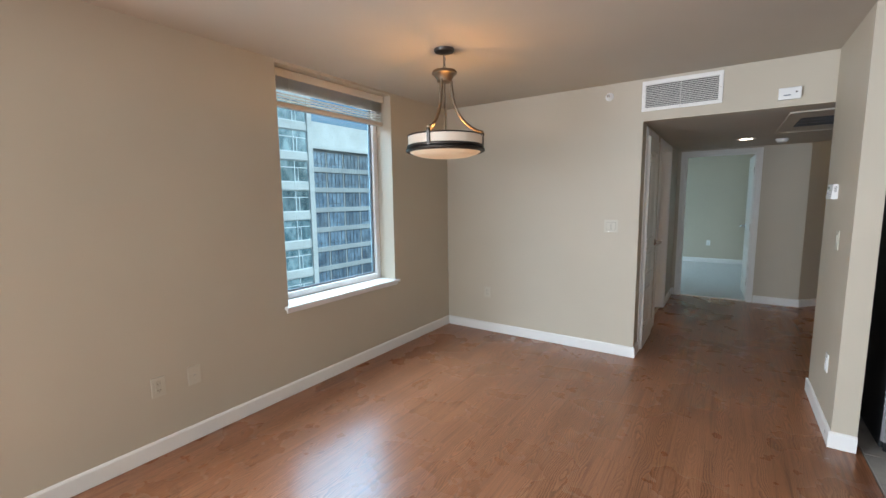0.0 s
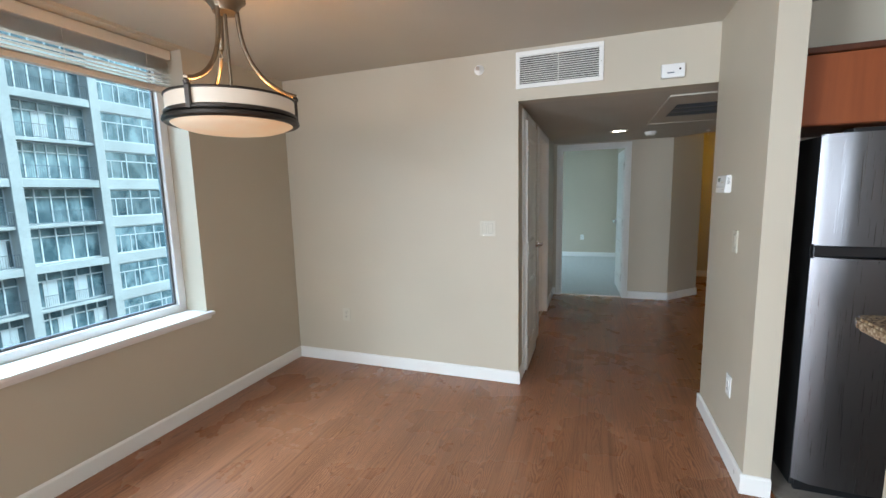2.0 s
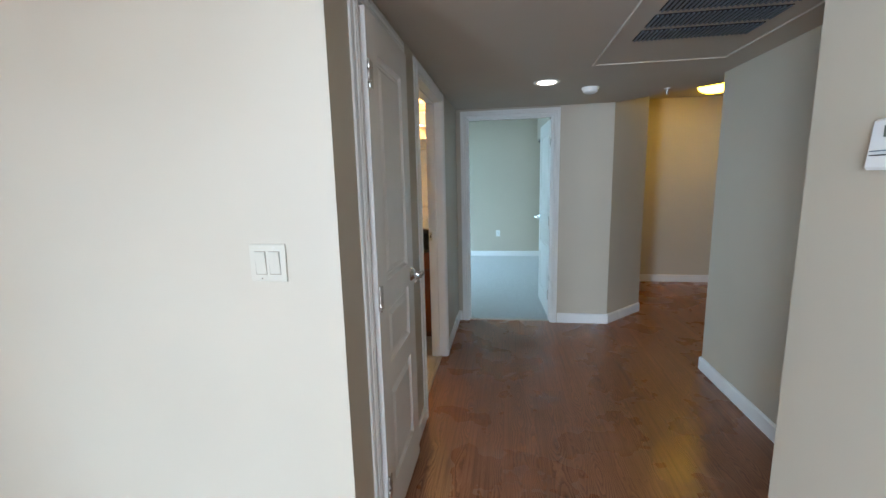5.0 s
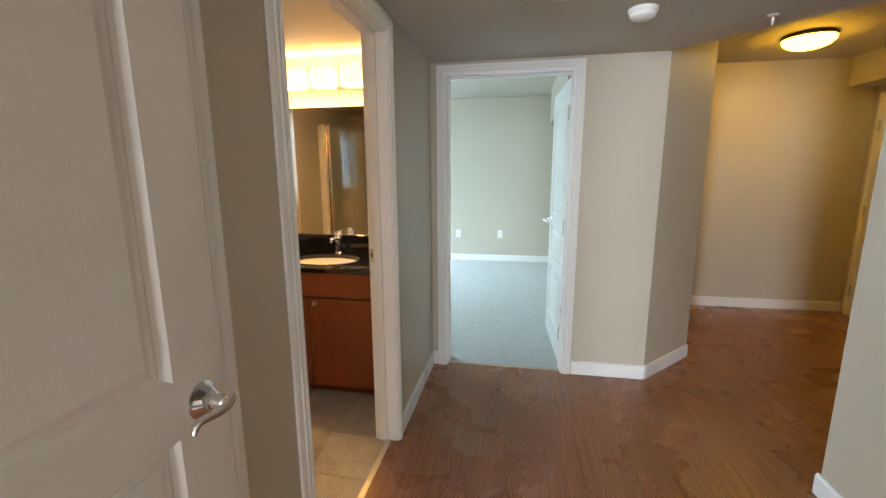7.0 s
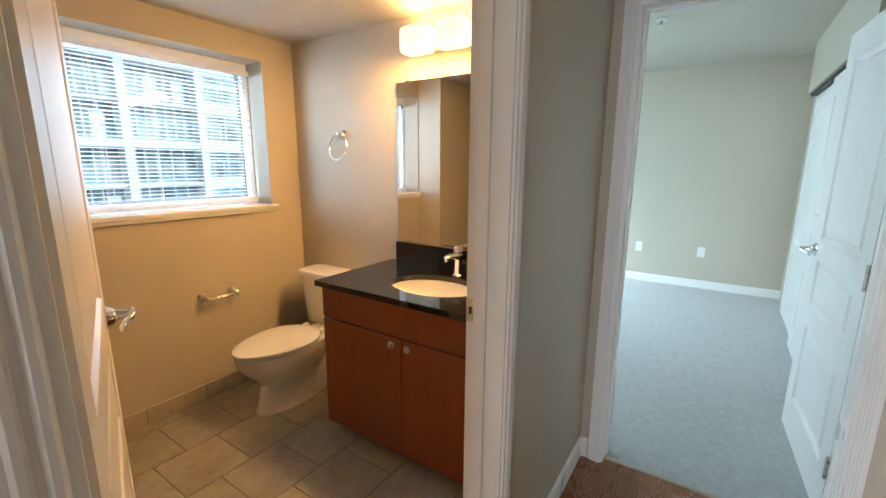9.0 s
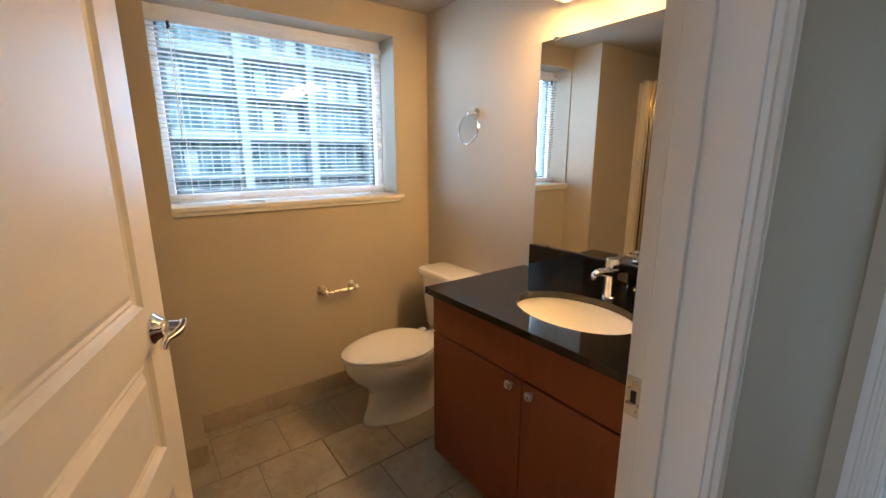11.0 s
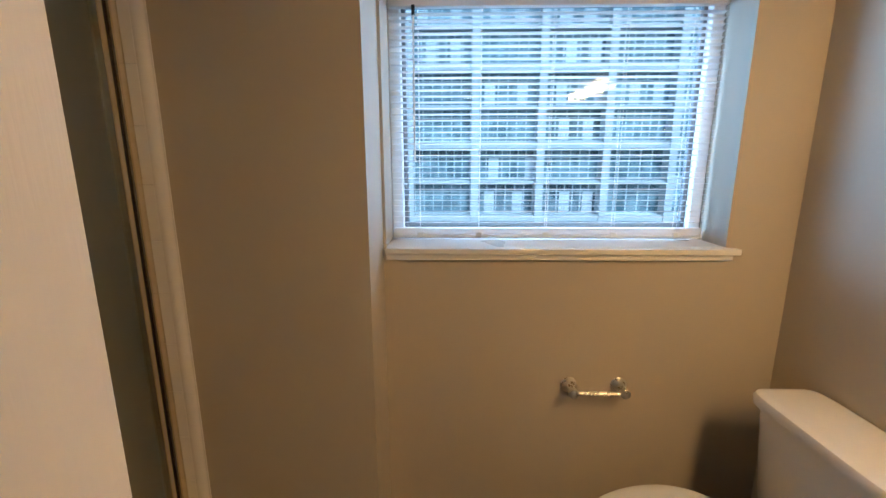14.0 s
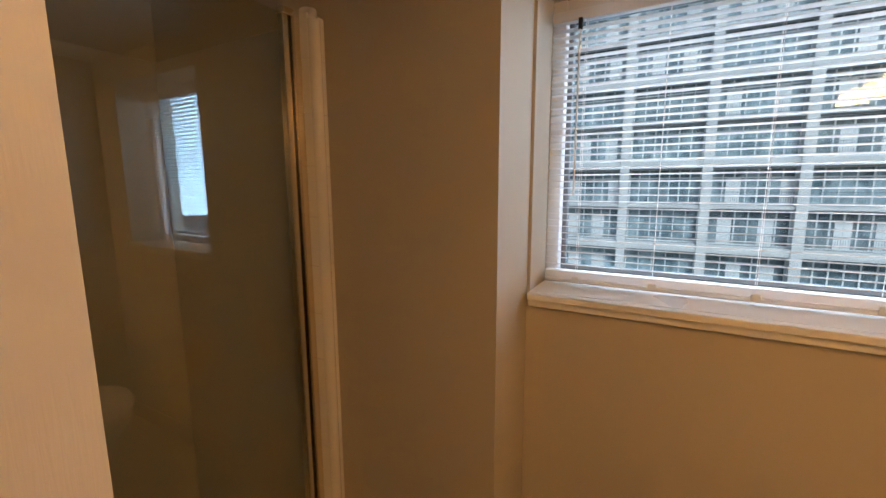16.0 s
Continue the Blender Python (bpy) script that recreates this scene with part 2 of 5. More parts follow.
BLACKGLOSS = material("black_seal", (0.010, 0.010, 0.011), 0.35)
IVORY = paint("ivory_plastic", (0.55, 0.515, 0.425), 0.35, 0.02, 0.02)
# darkened ivory, painted shade for the gap round switch rockers
ROCKER_SHADE = paint("rocker_shade_ivory", (0.30, 0.275, 0.21), 0.5, 0.02, 0.02)
WHITEPLASTIC = paint("white_plastic", (0.78, 0.78, 0.76), 0.35, 0.02, 0.02)
VINYL = paint("white_window_vinyl", (0.80, 0.80, 0.79), 0.3, 0.02, 0.02)
SLAT = paint("white_blind_slat", (0.82, 0.81, 0.79), 0.4, 0.03, 0.02)
sn, sl, sb = nodes_of(SLAT)
tr, tm = sn.new("ShaderNodeBsdfTranslucent"), sn.new("ShaderNodeMixShader")
tr.inputs["Color"].default_value = (0.85, 0.86, 0.86, 1)
tm.inputs[0].default_value = 0.28
sl.new(sb.outputs[0], tm.inputs[1])
sl.new(tr.outputs[0], tm.inputs[2])
sl.new(tm.outputs[0], sn["Material Output"].inputs["Surface"])
PORCELAIN = material("glazed_porcelain", (0.83, 0.82, 0.79), 0.08, spec=0.6, coat=0.4)
SHOWERWALL = paint("shower_wall_acrylic", (0.70, 0.66, 0.58), 0.22, 0.02, 0.02)
WHITETILE = paint("white_glazed_tile", (0.78, 0.75, 0.69), 0.16, 0.03, 0.02)
# near-black that paints the shade behind grille blades; no duct is modelled
DUCT_SHADE = paint("duct_shade_black", (0.02, 0.02, 0.02), 0.9, 0.1)
MIRROR = material("silvered_mirror", (0.90, 0.91, 0.90), 0.006, 1.0)
THRESH = brushed("metal_threshold", (0.55, 0.50, 0.42), 0.35)


def pane_glass(name, tint=(0.96, 0.98, 0.98), f0=0.025, power=4.0):
    m = bpy.data.materials.new(name)
    m.use_nodes = True
    n, l = m.node_tree.nodes, m.node_tree.links
    n.remove(n["Principled BSDF"])
    t, g, f, x = n.new("ShaderNodeBsdfTransparent"), n.new("ShaderNodeBsdfGlossy"), n.new("ShaderNodeLayerWeight"), n.new("ShaderNodeMixShader")
    pw, ml = n.new("ShaderNodeMath"), n.new("ShaderNodeMath")
    t.inputs["Color"].default_value = (*tint, 1)
    g.inputs["Roughness"].default_value = 0.01
    f.inputs["Blend"].default_value = 0.5
    pw.operation, ml.operation = "POWER", "MULTIPLY_ADD"
    pw.inputs[1].default_value, ml.inputs[1].default_value, ml.inputs[2].default_value = power, 0.85, f0
    l.new(f.outputs["Facing"], pw.inputs[0])
    l.new(pw.outputs[0], ml.inputs[0])
    l.new(ml.outputs[0], x.inputs[0])
    l.new(t.outputs[0], x.inputs[1])
    l.new(g.outputs[0], x.inputs[2])
    l.new(x.outputs[0], n["Material Output"].inputs["Surface"])
    return m


GLASS = pane_glass("clear_window_glass", (0.76, 0.93, 1.0))
# darker tint only dims the view outside; there is no screen
BATHGLASS = pane_glass("dimming_bathroom_glass", (0.68, 0.81, 0.87))
SHOWERGLASS = pane_glass("shower_glass", (0.92, 0.93, 0.88), 0.09, 3.0)


def glowing(name, base, colour, strength, rough=0.4):
    m = material(name, base, rough)
    b = m.node_tree.nodes["Principled BSDF"]
    b.inputs["Emission Color"].default_value = (*colour, 1)
    b.inputs["Emission Strength"].default_value = strength
    return m


def alabaster():
    m = glowing("alabaster_glass", (0.62, 0.53, 0.41), (1.0, 0.62, 0.33), 0.26)
    v = coords(m)
    cl = noise_tex(m, v, 7, 4, 0.6, 0.8)
    to(m, ramp(m, cl, [(0.3, (1.0, 0.47, 0.17)), (0.7, (1.0, 0.68, 0.38))]), "Emission Color")
    return m


ALABASTER = alabaster()
ALABASTER_RIM = glowing("alabaster_band_glass", (0.62, 0.54, 0.44), (1.0, 0.74, 0.55), 0.10)
FROST = glowing("lit_frosted_glass", (0.85, 0.82, 0.76), (1.0, 0.58, 0.24), 0.8)
DOME = glowing("lit_dome_glass", (0.85, 0.80, 0.70), (1.0, 0.54, 0.02), 13.0)
CANLIT = glowing("lit_recessed_lens", (0.9, 0.88, 0.82), (1.0, 0.82, 0.60), 8.0)


def facade_material(name, base, rough=0.8):
    m = material(name, base, rough)
    v = coords(m)
    a = noise_tex(m, v, 0.35, 5, 0.6)
    f = noise_tex(m, v, 5.0, 4, 0.7)
    c = mix(m, ramp(m, a, [(0.3, tuple(k * 0.86 for k in base)), (0.7, tuple(min(1, k * 1.08) for k in base))]), ramp(m, f, [(0.3, grey(0.92)), (0.7, grey(1.05))]), 1.0, "MULTIPLY")
    to(m, c, "Base Color")
    return m


CONCRETE = facade_material("pale_precast_concrete", (0.60, 0.585, 0.555))
CONCRETE_GREY = facade_material("grey_precast_concrete", (0.38, 0.385, 0.38))
RAILING = facade_material("grey_railing", (0.15, 0.18, 0.21), 0.5)
WFRAME = facade_material("white_window_frame", (0.76, 0.76, 0.75), 0.5)
DFRAME = facade_material("dark_window_frame", (0.05, 0.055, 0.06), 0.5)
ASPHALT = facade_material("asphalt", (0.05, 0.05, 0.05), 0.9)


def reflection_glass(name, a, b_):
    m = material(name, a, 0.06, spec=0.8)
    n, l, b = nodes_of(m)
    info = n.new("ShaderNodeObjectInfo")
    v = coords(m, (1, 0.9, 0.5))
    # pale patches paint sky reflections and haze into the pane colour
    c = ramp(m, noise_tex(m, v, 1.1, 3, 0.6), [(0.40, a), (0.62, b_)])
    tone = ramp(m, info.outputs["Random"], [(0, grey(0.65)), (1, grey(1.30))])
    to(m, mix(m, c, tone, 1.0, "MULTIPLY"), "Base Color")
    return m


FARGLASS = reflection_glass("facade_window_glass", (0.085, 0.145, 0.165), (0.32, 0.41, 0.43))
FARGLASS_BLUE = reflection_glass("blue_facade_glass", (0.12, 0.17, 0.23), (0.26, 0.34, 0.42))

# ---------------------------------------------------------------- mesh helpers


def world_of(ob):
    m = ob.matrix_basis.copy()
    while ob.parent:
        ob = ob.parent
        m = ob.matrix_basis @ m
    return m


def B():
    return bmesh.new()


def box(bm, x0, y0, z0, x1, y1, z1, bev=0.0, seg=1):
    r = bmesh.ops.create_cube(bm, size=1.0)
    vs = r["verts"]
    bmesh.ops.scale(bm, vec=(abs(x1 - x0), abs(y1 - y0), abs(z1 - z0)), verts=vs)
    bmesh.ops.translate(bm, vec=((x0 + x1) / 2, (y0 + y1) / 2, (z0 + z1) / 2), verts=vs)
    if bev > 0:
        es = list({e for v in vs for e in v.link_edges})
        bmesh.ops.bevel(bm, geom=es, offset=bev, segments=seg, affect="EDGES", profile=0.6)
    return bm


def tube(bm, pts, radius, n=10, flat=1.0, closed=False):
    """A round bar along points; radius may be a list."""
    pts = [Vector(p) for p in pts]
    rs = radius if isinstance(radius, (list, tuple)) else [radius] * len(pts)
    rings = []
    up = Vector((0, 0, 1))
    count = len(pts)
    for i, p in enumerate(pts):
        a = pts[i - 1] if (i > 0 or closed) else p
        c = pts[(i + 1) % count] if (i < count - 1 or closed) else p
        d = (c - a).normalized()
        ref = up if abs(d.dot(up)) < 0.95 else Vector((1, 0, 0))
        s = d.cross(ref).normalized()
        t = s.cross(d).normalized()
        rings.append([bm.verts.new(p + rs[i] * (math.cos(2 * math.pi * k / n) * s + flat * math.sin(2 * math.pi * k / n) * t)) for k in range(n)])
    pairs = list(zip(rings, rings[1:]))
    if closed:
        pairs.append((rings[-1], rings[0]))
    for r0, r1 in pairs:
        for k in range(n):
            bm.faces.new((r0[k], r0[(k + 1) % n], r1[(k + 1) % n], r1[k]))
    if not closed:
        bm.faces.new(rings[0][::-1])
        bm.faces.new(rings[-1])
    return bm


def lathe(bm, centre, profile, n=32, axis="z", sx=1.0, sy=1.0, hollow=False):
    """A turned body: profile of (radius, height) round an axis through centre; a hollow one closes on itself."""
    c = Vector(centre)
    rings = []
    for r, h in profile:
        ring = []
        for k in range(n):
            a = 2 * math.pi * k / n
            u, w = sx * r * math.cos(a), sy * r * math.sin(a)
            p = {"z": (u, w, h), "y": (u, h, w), "x": (h, u, w)}[axis]
            ring.append(bm.verts.new(c + Vector(p)))
        rings.append(ring)
    for r0, r1 in zip(rings, rings[1:] + rings[:1] if hollow else rings[1:]):
        for k in range(n):
            bm.faces.new((r0[k], r0[(k + 1) % n], r1[(k + 1) % n], r1[k]))
    if not hollow:
        bm.faces.new(rings[0][::-1])
        bm.faces.new(rings[-1])
    bmesh.ops.recalc_face_normals(bm, faces=bm.faces)
    return bm


def prism(bm, poly, z0, z1):
    lo = [bm.verts.new((x, y, z0)) for x, y in poly]
    hi = [bm.verts.new((x, y, z1)) for x, y in poly]
    k = len(poly)
    for i in range(k):
        bm.faces.new((lo[i], lo[(i + 1) % k], hi[(i + 1) % k], hi[i]))
    bm.faces.new(lo[::-1])
    bm.faces.new(hi)
    bmesh.ops.recalc_face_normals(bm, faces=bm.faces)
    return bm


def extrude_profile(bm, profile, frame_of, length):
    """Sweeps a 2D profile (u, v) straight; frame_of(u, v, s) gives the place."""
    a = [bm.verts.new(frame_of(u, v, 0.0)) for u, v in profile]
    b = [bm.verts.new(frame_of(u, v, length)) for u, v in profile]
    k = len(profile)
    for i in range(k):
        bm.faces.new((a[i], a[(i + 1) % k], b[(i + 1) % k], b[i]))
    bm.faces.new(a[::-1])
    bm.faces.new(b)
    bmesh.ops.recalc_face_normals(bm, faces=bm.faces)
    return bm


def finish(name, bm, mat, smooth=False):
    bmesh.ops.recalc_face_normals(bm, faces=bm.faces)
    me = bpy.data.meshes.new(name)
    bm.to_mesh(me)
    bm.free()
    me.materials.append(mat)
    if smooth:
        for p in me.polygons:
            p.use_smooth = True
        me.set_sharp_from_angle(angle=radians(38))
    return me


def part(name, bm, mat, parent, label="", smooth=False, local=False):
    """One mesh under a thing; the bmesh is in world places unless local."""
    me = finish(name, bm, mat, smooth)
    if not local:
        me.transform(world_of(parent).inverted())
    ob = new(name, me)
    ob.parent = parent
    return tagged(ob, label) if label else ob


def thing(name, at, label, category, group="", kind="", rz=0.0):
    e = new(name)
    e.empty_display_size = 0.05
    e.matrix_basis = pose(*at, 0, 0, rz)
    return tagged(e, label, category, group, kind)


def solid(name, bm, mat, label, category="", kind="", smooth=False, group=""):
    ob = new(name, finish(name, bm, mat, smooth))
    return tagged(ob, label, category, group, kind)


def wall_along(bm, axis, t0, t1, a0, a1, z0, z1, holes=()):
    """A straight wall along axis 'x' or 'y', t0..t1 thick, with holes (from, to, bottom, top)."""
    cuts_a = sorted({a0, a1, *[h[0] for h in holes], *[h[1] for h in holes]})
    cuts_z = sorted({z0, z1, *[h[2] for h in holes], *[h[3] for h in holes]})
    idx = {}

    def vert(a, z, t):
        key = (round(a, 5), round(z, 5), round(t, 5))
        if key not in idx:
            idx[key] = bm.verts.new((a, t, z) if axis == "x" else (t, a, z))
        return idx[key]

    def filled(i, j):
        if i < 0 or j < 0 or i >= len(cuts_a) - 1 or j >= len(cuts_z) - 1:
            return False
        ca, cz = (cuts_a[i] + cuts_a[i + 1]) / 2, (cuts_z[j] + cuts_z[j + 1]) / 2
        return not any(h[0] < ca < h[1] and h[2] < cz < h[3] for h in holes)

    for i in range(len(cuts_a) - 1):
        for j in range(len(cuts_z) - 1):
            if not filled(i, j):
                continue
            a, b_, c, d = cuts_a[i], cuts_a[i + 1], cuts_z[j], cuts_z[j + 1]
            for t in (t0, t1):
                bm.faces.new([vert(a, c, t), vert(b_, c, t), vert(b_, d, t), vert(a, d, t)])
            for (di, dj, p, q) in ((-1, 0, (a, c), (a, d)), (1, 0, (b_, c), (b_, d)), (0, -1, (a, c), (b_, c)), (0, 1, (a, d), (b_, d))):
                if not filled(i + di, j + dj):
                    bm.faces.new([vert(*p, t0), vert(*q, t0), vert(*q, t1), vert(*p, t1)])
    bmesh.ops.recalc_face_normals(bm, faces=bm.faces)
    return bm

# ---------------------------------------------------------------- plan
XW, YD, XH, XT = -2.67, 4.09, -0.645, 0.575      # living west wall, dining wall, hall west wall, thermostat wall
HC, HH, HB, HE = 2.46, 2.11, 2.185, 2.42         # ceilings: living, hall, bathroom, entry
YB2 = 7.09                                       # hall end wall and mirror wall
TOP = 2.60
ENTRY_X, ENTRY_Y = 3.17, 8.90
W_LIV = (1.93, 3.14, 0.69, 2.44)                 # living window
W_BATH = (5.69, 6.86, 1.145, 2.035)               # bathroom window
D_CLOSET, D_BATH, D_BED = (4.33, 4.925), (5.265, 6.168), (-0.545, 0.285)
DH = 2.035

# ---------------------------------------------------------------- structure
solid("wall_west", wall_along(B(), "y", -2.97, XW, -6.62, YD + 0.12, 0, TOP, [(-2.8, -0.7, 0.15, 2.3), W_LIV]), WALL, "beige painted outer wall with a window", "wall", "structure")
dining = wall_along(B(), "x", YD, YD + 0.12, XW, XH, 0, TOP)
solid("wall_dining", dining, WALL, "beige painted dining wall", "wall", "structure")
solid("wall_bulkhead", wall_along(B(), "x", YD, YD + 0.12, XH, XT, HH, TOP), WALL, "beige bulkhead over the hall opening", "wall", "structure")
solid("wall_thermostat", wall_along(B(), "y", XT, 0.686, 3.235, YD, 0, TOP), WALL, "beige wall end beside the kitchen", "wall", "structure")
solid("wall_kitchen_back", wall_along(B(), "x", YD - 0.11, YD, 0.686, 6.62, 0, TOP), WALL, "beige kitchen wall behind the fridge", "wall", "structure")
solid("wall_hall_west", wall_along(B(), "y", XH - 0.12, XH, YD + 0.12, YB2, 0, TOP, [(*D_CLOSET, 0, DH), (*D_BATH, 0, DH)]), WALL, "beige hall wall with two doorways", "wall", "structure")
solid("wall_bedroom", wall_along(B(), "x", YB2, YB2 + 0.12, -2.98, 0.826, 0, TOP, [(*D_BED, 0, DH)]), WALL, "beige hall end wall with the bedroom doorway", "wall", "structure")
solid("wall_diagonal", prism(B(), [(0.826, 7.09), (1.25, 7.53), (1.25, 7.70), (0.826, 7.26)], 0, TOP), WALL, "beige slanting hall wall", "wall", "structure")
solid("wall_entry_west", wall_along(B(), "y", 1.13, 1.25, 7.70, ENTRY_Y + 0.12, 0, TOP), WALL, "beige entry wall", "wall", "structure")
solid("wall_entry_north", wall_along(B(), "x", ENTRY_Y, ENTRY_Y + 0.12, 1.25, ENTRY_X + 0.12, 0, TOP), WALL, "beige entry back wall", "wall", "structure")
solid("wall_entry_east", wall_along(B(), "y", ENTRY_X, ENTRY_X + 0.12, 6.11, ENTRY_Y, 0, TOP, [(7.94, 8.80, 0, DH)]), WALL, "beige entry wall with the front door", "wall", "structure")
solid("wall_hall_east", prism(B(), [(1.285, 4.09), (1.40, 4.09), (1.40, 5.99), (3.29, 5.99), (3.29, 6.11), (1.285, 6.11)], 0, TOP), WALL, "beige hall wall that turns into the entry", "wall", "structure")
solid("wall_south", wall_along(B(), "x", -6.62, -6.50, XW, 6.62, 0, TOP, [(-2.55, 1.25, 0.20, 2.40)]), WALL, "beige living room wall with a wide window", "wall", "structure")
solid("wall_kitchen_east", wall_along(B(), "y", 3.30, 3.42, -0.60, YD - 0.11, 0, TOP), WALL, "beige kitchen wall behind the cabinets", "wall", "structure")
solid("wall_east", wall_along(B(), "y", 6.50, 6.62, -6.50, YD - 0.11, 0, TOP), WALL, "beige kitchen side wall", "wall", "structure")
# bathroom shell
solid("wall_bath_window", wall_along(B(), "y", -2.98, -2.68, 5.68, YB2, 0, TOP, [W_BATH]), WALL, "beige bathroom wall with a window", "wall", "structure")
solid("wall_bath_jog", wall_along(B(), "y", -2.98, -2.43, YD + 0.12, 5.68, 0, TOP), WALL, "beige bathroom wall standing proud beside the shower", "wall", "structure")
solid("wall_shower_end", wall_along(B(), "y", -1.42, -1.30, YD + 0.12, 4.98, 0, TOP), WALL, "beige wall between shower and closet", "wall", "structure")
solid("wall_closet_back", wall_along(B(), "x", 4.98, 5.10, -1.42, XH - 0.12, 0, TOP), WALL, "beige wall behind the bathroom door", "wall", "structure")
# bedroom shell
solid("wall_bedroom_north", wall_along(B(), "x", 10.80, 10.92, -2.98, 0.57, 0, TOP), WALL, "beige bedroom far wall", "wall", "structure")
solid("wall_bedroom_west", wall_along(B(), "y", -3.10, -2.98, YB2, 10.92, 0, TOP, [(8.4, 10.0, 0.75, 2.3)]), WALL, "beige bedroom wall with a window", "wall", "structure")
solid("wall_bedroom_east", wall_along(B(), "y", 0.45, 0.57, YB2 + 0.12, 10.80, 0, TOP), WALL, "beige bedroom wall by the closet", "wall", "structure")

solid("ceiling_living", box(B(), -2.97, -6.62, HC, 6.62, YD, TOP + 0.02), CEIL, "beige painted living room ceiling", "ceiling", "structure")
solid("ceiling_hall", prism(B(), [(XH, YD + 0.12), (XT, YD + 0.12), (XT, YD), (1.285, YD), (1.285, 6.11), (1.806, 6.11), (0.826, YB2), (XH, YB2)], HH, HH + 0.2), CEIL, "beige lowered hall ceiling", "ceiling", "structure")
solid("ceiling_entry", box(B(), 0.80, 6.05, HE, 3.29, 9.02, TOP + 0.02), CEIL, "beige entry ceiling", "ceiling", "structure")
solid("soffit_entry", box(B(), 2.93, 6.11, 2.16, ENTRY_X, ENTRY_Y, HE), CEIL, "beige soffit over the front door", "ceiling", "structure")
solid("ceiling_bath", box(B(), -2.98, YD + 0.12, HB, XH - 0.12, YB2, TOP), CEIL, "beige bathroom ceiling", "ceiling", "structure")
solid("ceiling_bedroom", box(B(), -3.1, YB2 + 0.12, 2.49, 0.57, 10.92, TOP + 0.02), CEIL, "pale bedroom ceiling", "ceiling", "structure")
solid("subfloor", box(B(), -3.1, -6.62, -0.30, 6.62, 10.92, -0.012), GROUT, "grey subfloor under all rooms", "floor", "structure")
solid("carpet", box(B(), -2.98, YB2 + 0.045, -0.012, 0.45, 10.80, 0.008), CARPET, "grey cut pile bedroom carpet", "carpet", "structure")


def baseboard(p, q, height=0.10, thick=0.014, mat=TRIM, label="white painted baseboard"):
    """Baseboard along p to q; the room lies to the left of that way."""
    p, q = Vector((*p, 0)), Vector((*q, 0))
    d = (q - p).normalized()
    nrm = Vector((-d.y, d.x, 0))
    prof = [(0, 0.0), (thick - 0.006, 0.0), (thick - 0.006, 0.004), (thick, 0.004), (thick, height - 0.012), (thick * 0.55, height - 0.002), (thick * 0.3, height), (0, height)]
    bm = extrude_profile(B(), prof, lambda u, v, s: p + d * s + nrm * u + Vector((0, 0, v)), (q - p).length)
    return solid("baseboard", bm, mat, label, "baseboard", "structure")


CW = 0.062  # casing width
baseboard((XW, YD - 0.014), (XW, -6.50))
baseboard((XH, YD), (XW, YD))
baseboard((XH, D_CLOSET[0] - CW), (XH, YD - 0.014))
baseboard((XH, D_BATH[0] - CW), (XH, D_CLOSET[1] + CW))
baseboard((XH, YB2), (XH, D_BATH[1] + CW))
baseboard((D_BED[0] - CW, YB2), (XH + 0.014, YB2))
baseboard((0.826, YB2), (D_BED[1] + CW, YB2))
baseboard((1.25, 7.53), (0.826, 7.09))
baseboard((1.25, ENTRY_Y), (1.25, 7.53))
baseboard((ENTRY_X, ENTRY_Y), (1.264, ENTRY_Y))
baseboard((1.285, 6.11), (ENTRY_X, 6.11))
baseboard((1.285, 4.104), (1.285, 6.124))
baseboard((XT - 0.014, YD), (1.271, YD))
baseboard((XT, 3.235), (XT, YD))
baseboard((0.686, 3.235), (XT - 0.014, 3.235))
baseboard((0.45, 10.80), (-2.98, 10.80))
baseboard((-2.98, 10.786), (-2.98, YB2 + 0.12))

# ---------------------------------------------------------------- doors


def casing(bm, axis, face, side, a0, a1, top, width=CW, thick=0.017, floor=0.0):
    """Moulded casing round an opening on a wall face; side is +1 or -1 out of the wall."""
    steps = [(0, 0.0), (0, 0.55), (0.12, 0.62), (0.2, 1.0), (0.3, 1.0), (0.36, 0.72), (0.46, 0.72), (0.52, 0.95), (0.62, 0.95), (0.68, 0.70), (0.86, 0.66), (1.0, 0.5), (1.0, 0.0)]
    prof = [(u * width, v * thick) for u, v in steps]

    def place(a, out, z):
        return Vector((a, face + side * out, z)) if axis == "x" else Vector((face + side * out, a, z))
    rings = []
    for (a, z, da, dz) in ((a0, floor, -1, 0), (a0, top, -1, 1), (a1, top, 1, 1), (a1, floor, 1, 0)):
        rings.append([bm.verts.new(place(a + da * u, v, z + dz * u)) for u, v in prof])
    k = len(prof)
    for r0, r1 in zip(rings, rings[1:]):
        for i in range(k):
            bm.faces.new((r0[i], r0[(i + 1) % k], r1[(i + 1) % k], r1[i]))
    bm.faces.new(rings[0][::-1])
    bm.faces.new(rings[-1])
    bmesh.ops.recalc_face_normals(bm, faces=bm.faces)
    return bm


def jamb(bm, axis, t0, t1, a0, a1, top, stop_at, thick=0.012):
    """Lining of an opening with the door stop."""
    def bx(p0, p1, z0, z1, u0, u1):
        if axis == "x":
            box(bm, p0, u0, z0, p1, u1, z1, 0.001)
        else:
            box(bm, u0, p0, z0, u1, p1, z1, 0.001)
    bx(a0, a0 + thick, 0, top, t0, t1)
    bx(a1 - thick, a1, 0, top, t0, t1)
    bx(a0 + thick, a1 - thick, top - thick, top, t0, t1)
    s0, s1 = stop_at
    bx(a0 + thick, a0 + thick + 0.01, 0, top - thick, s0, s1)
    bx(a1 - thick - 0.01, a1 - thick, 0, top - thick, s0, s1)
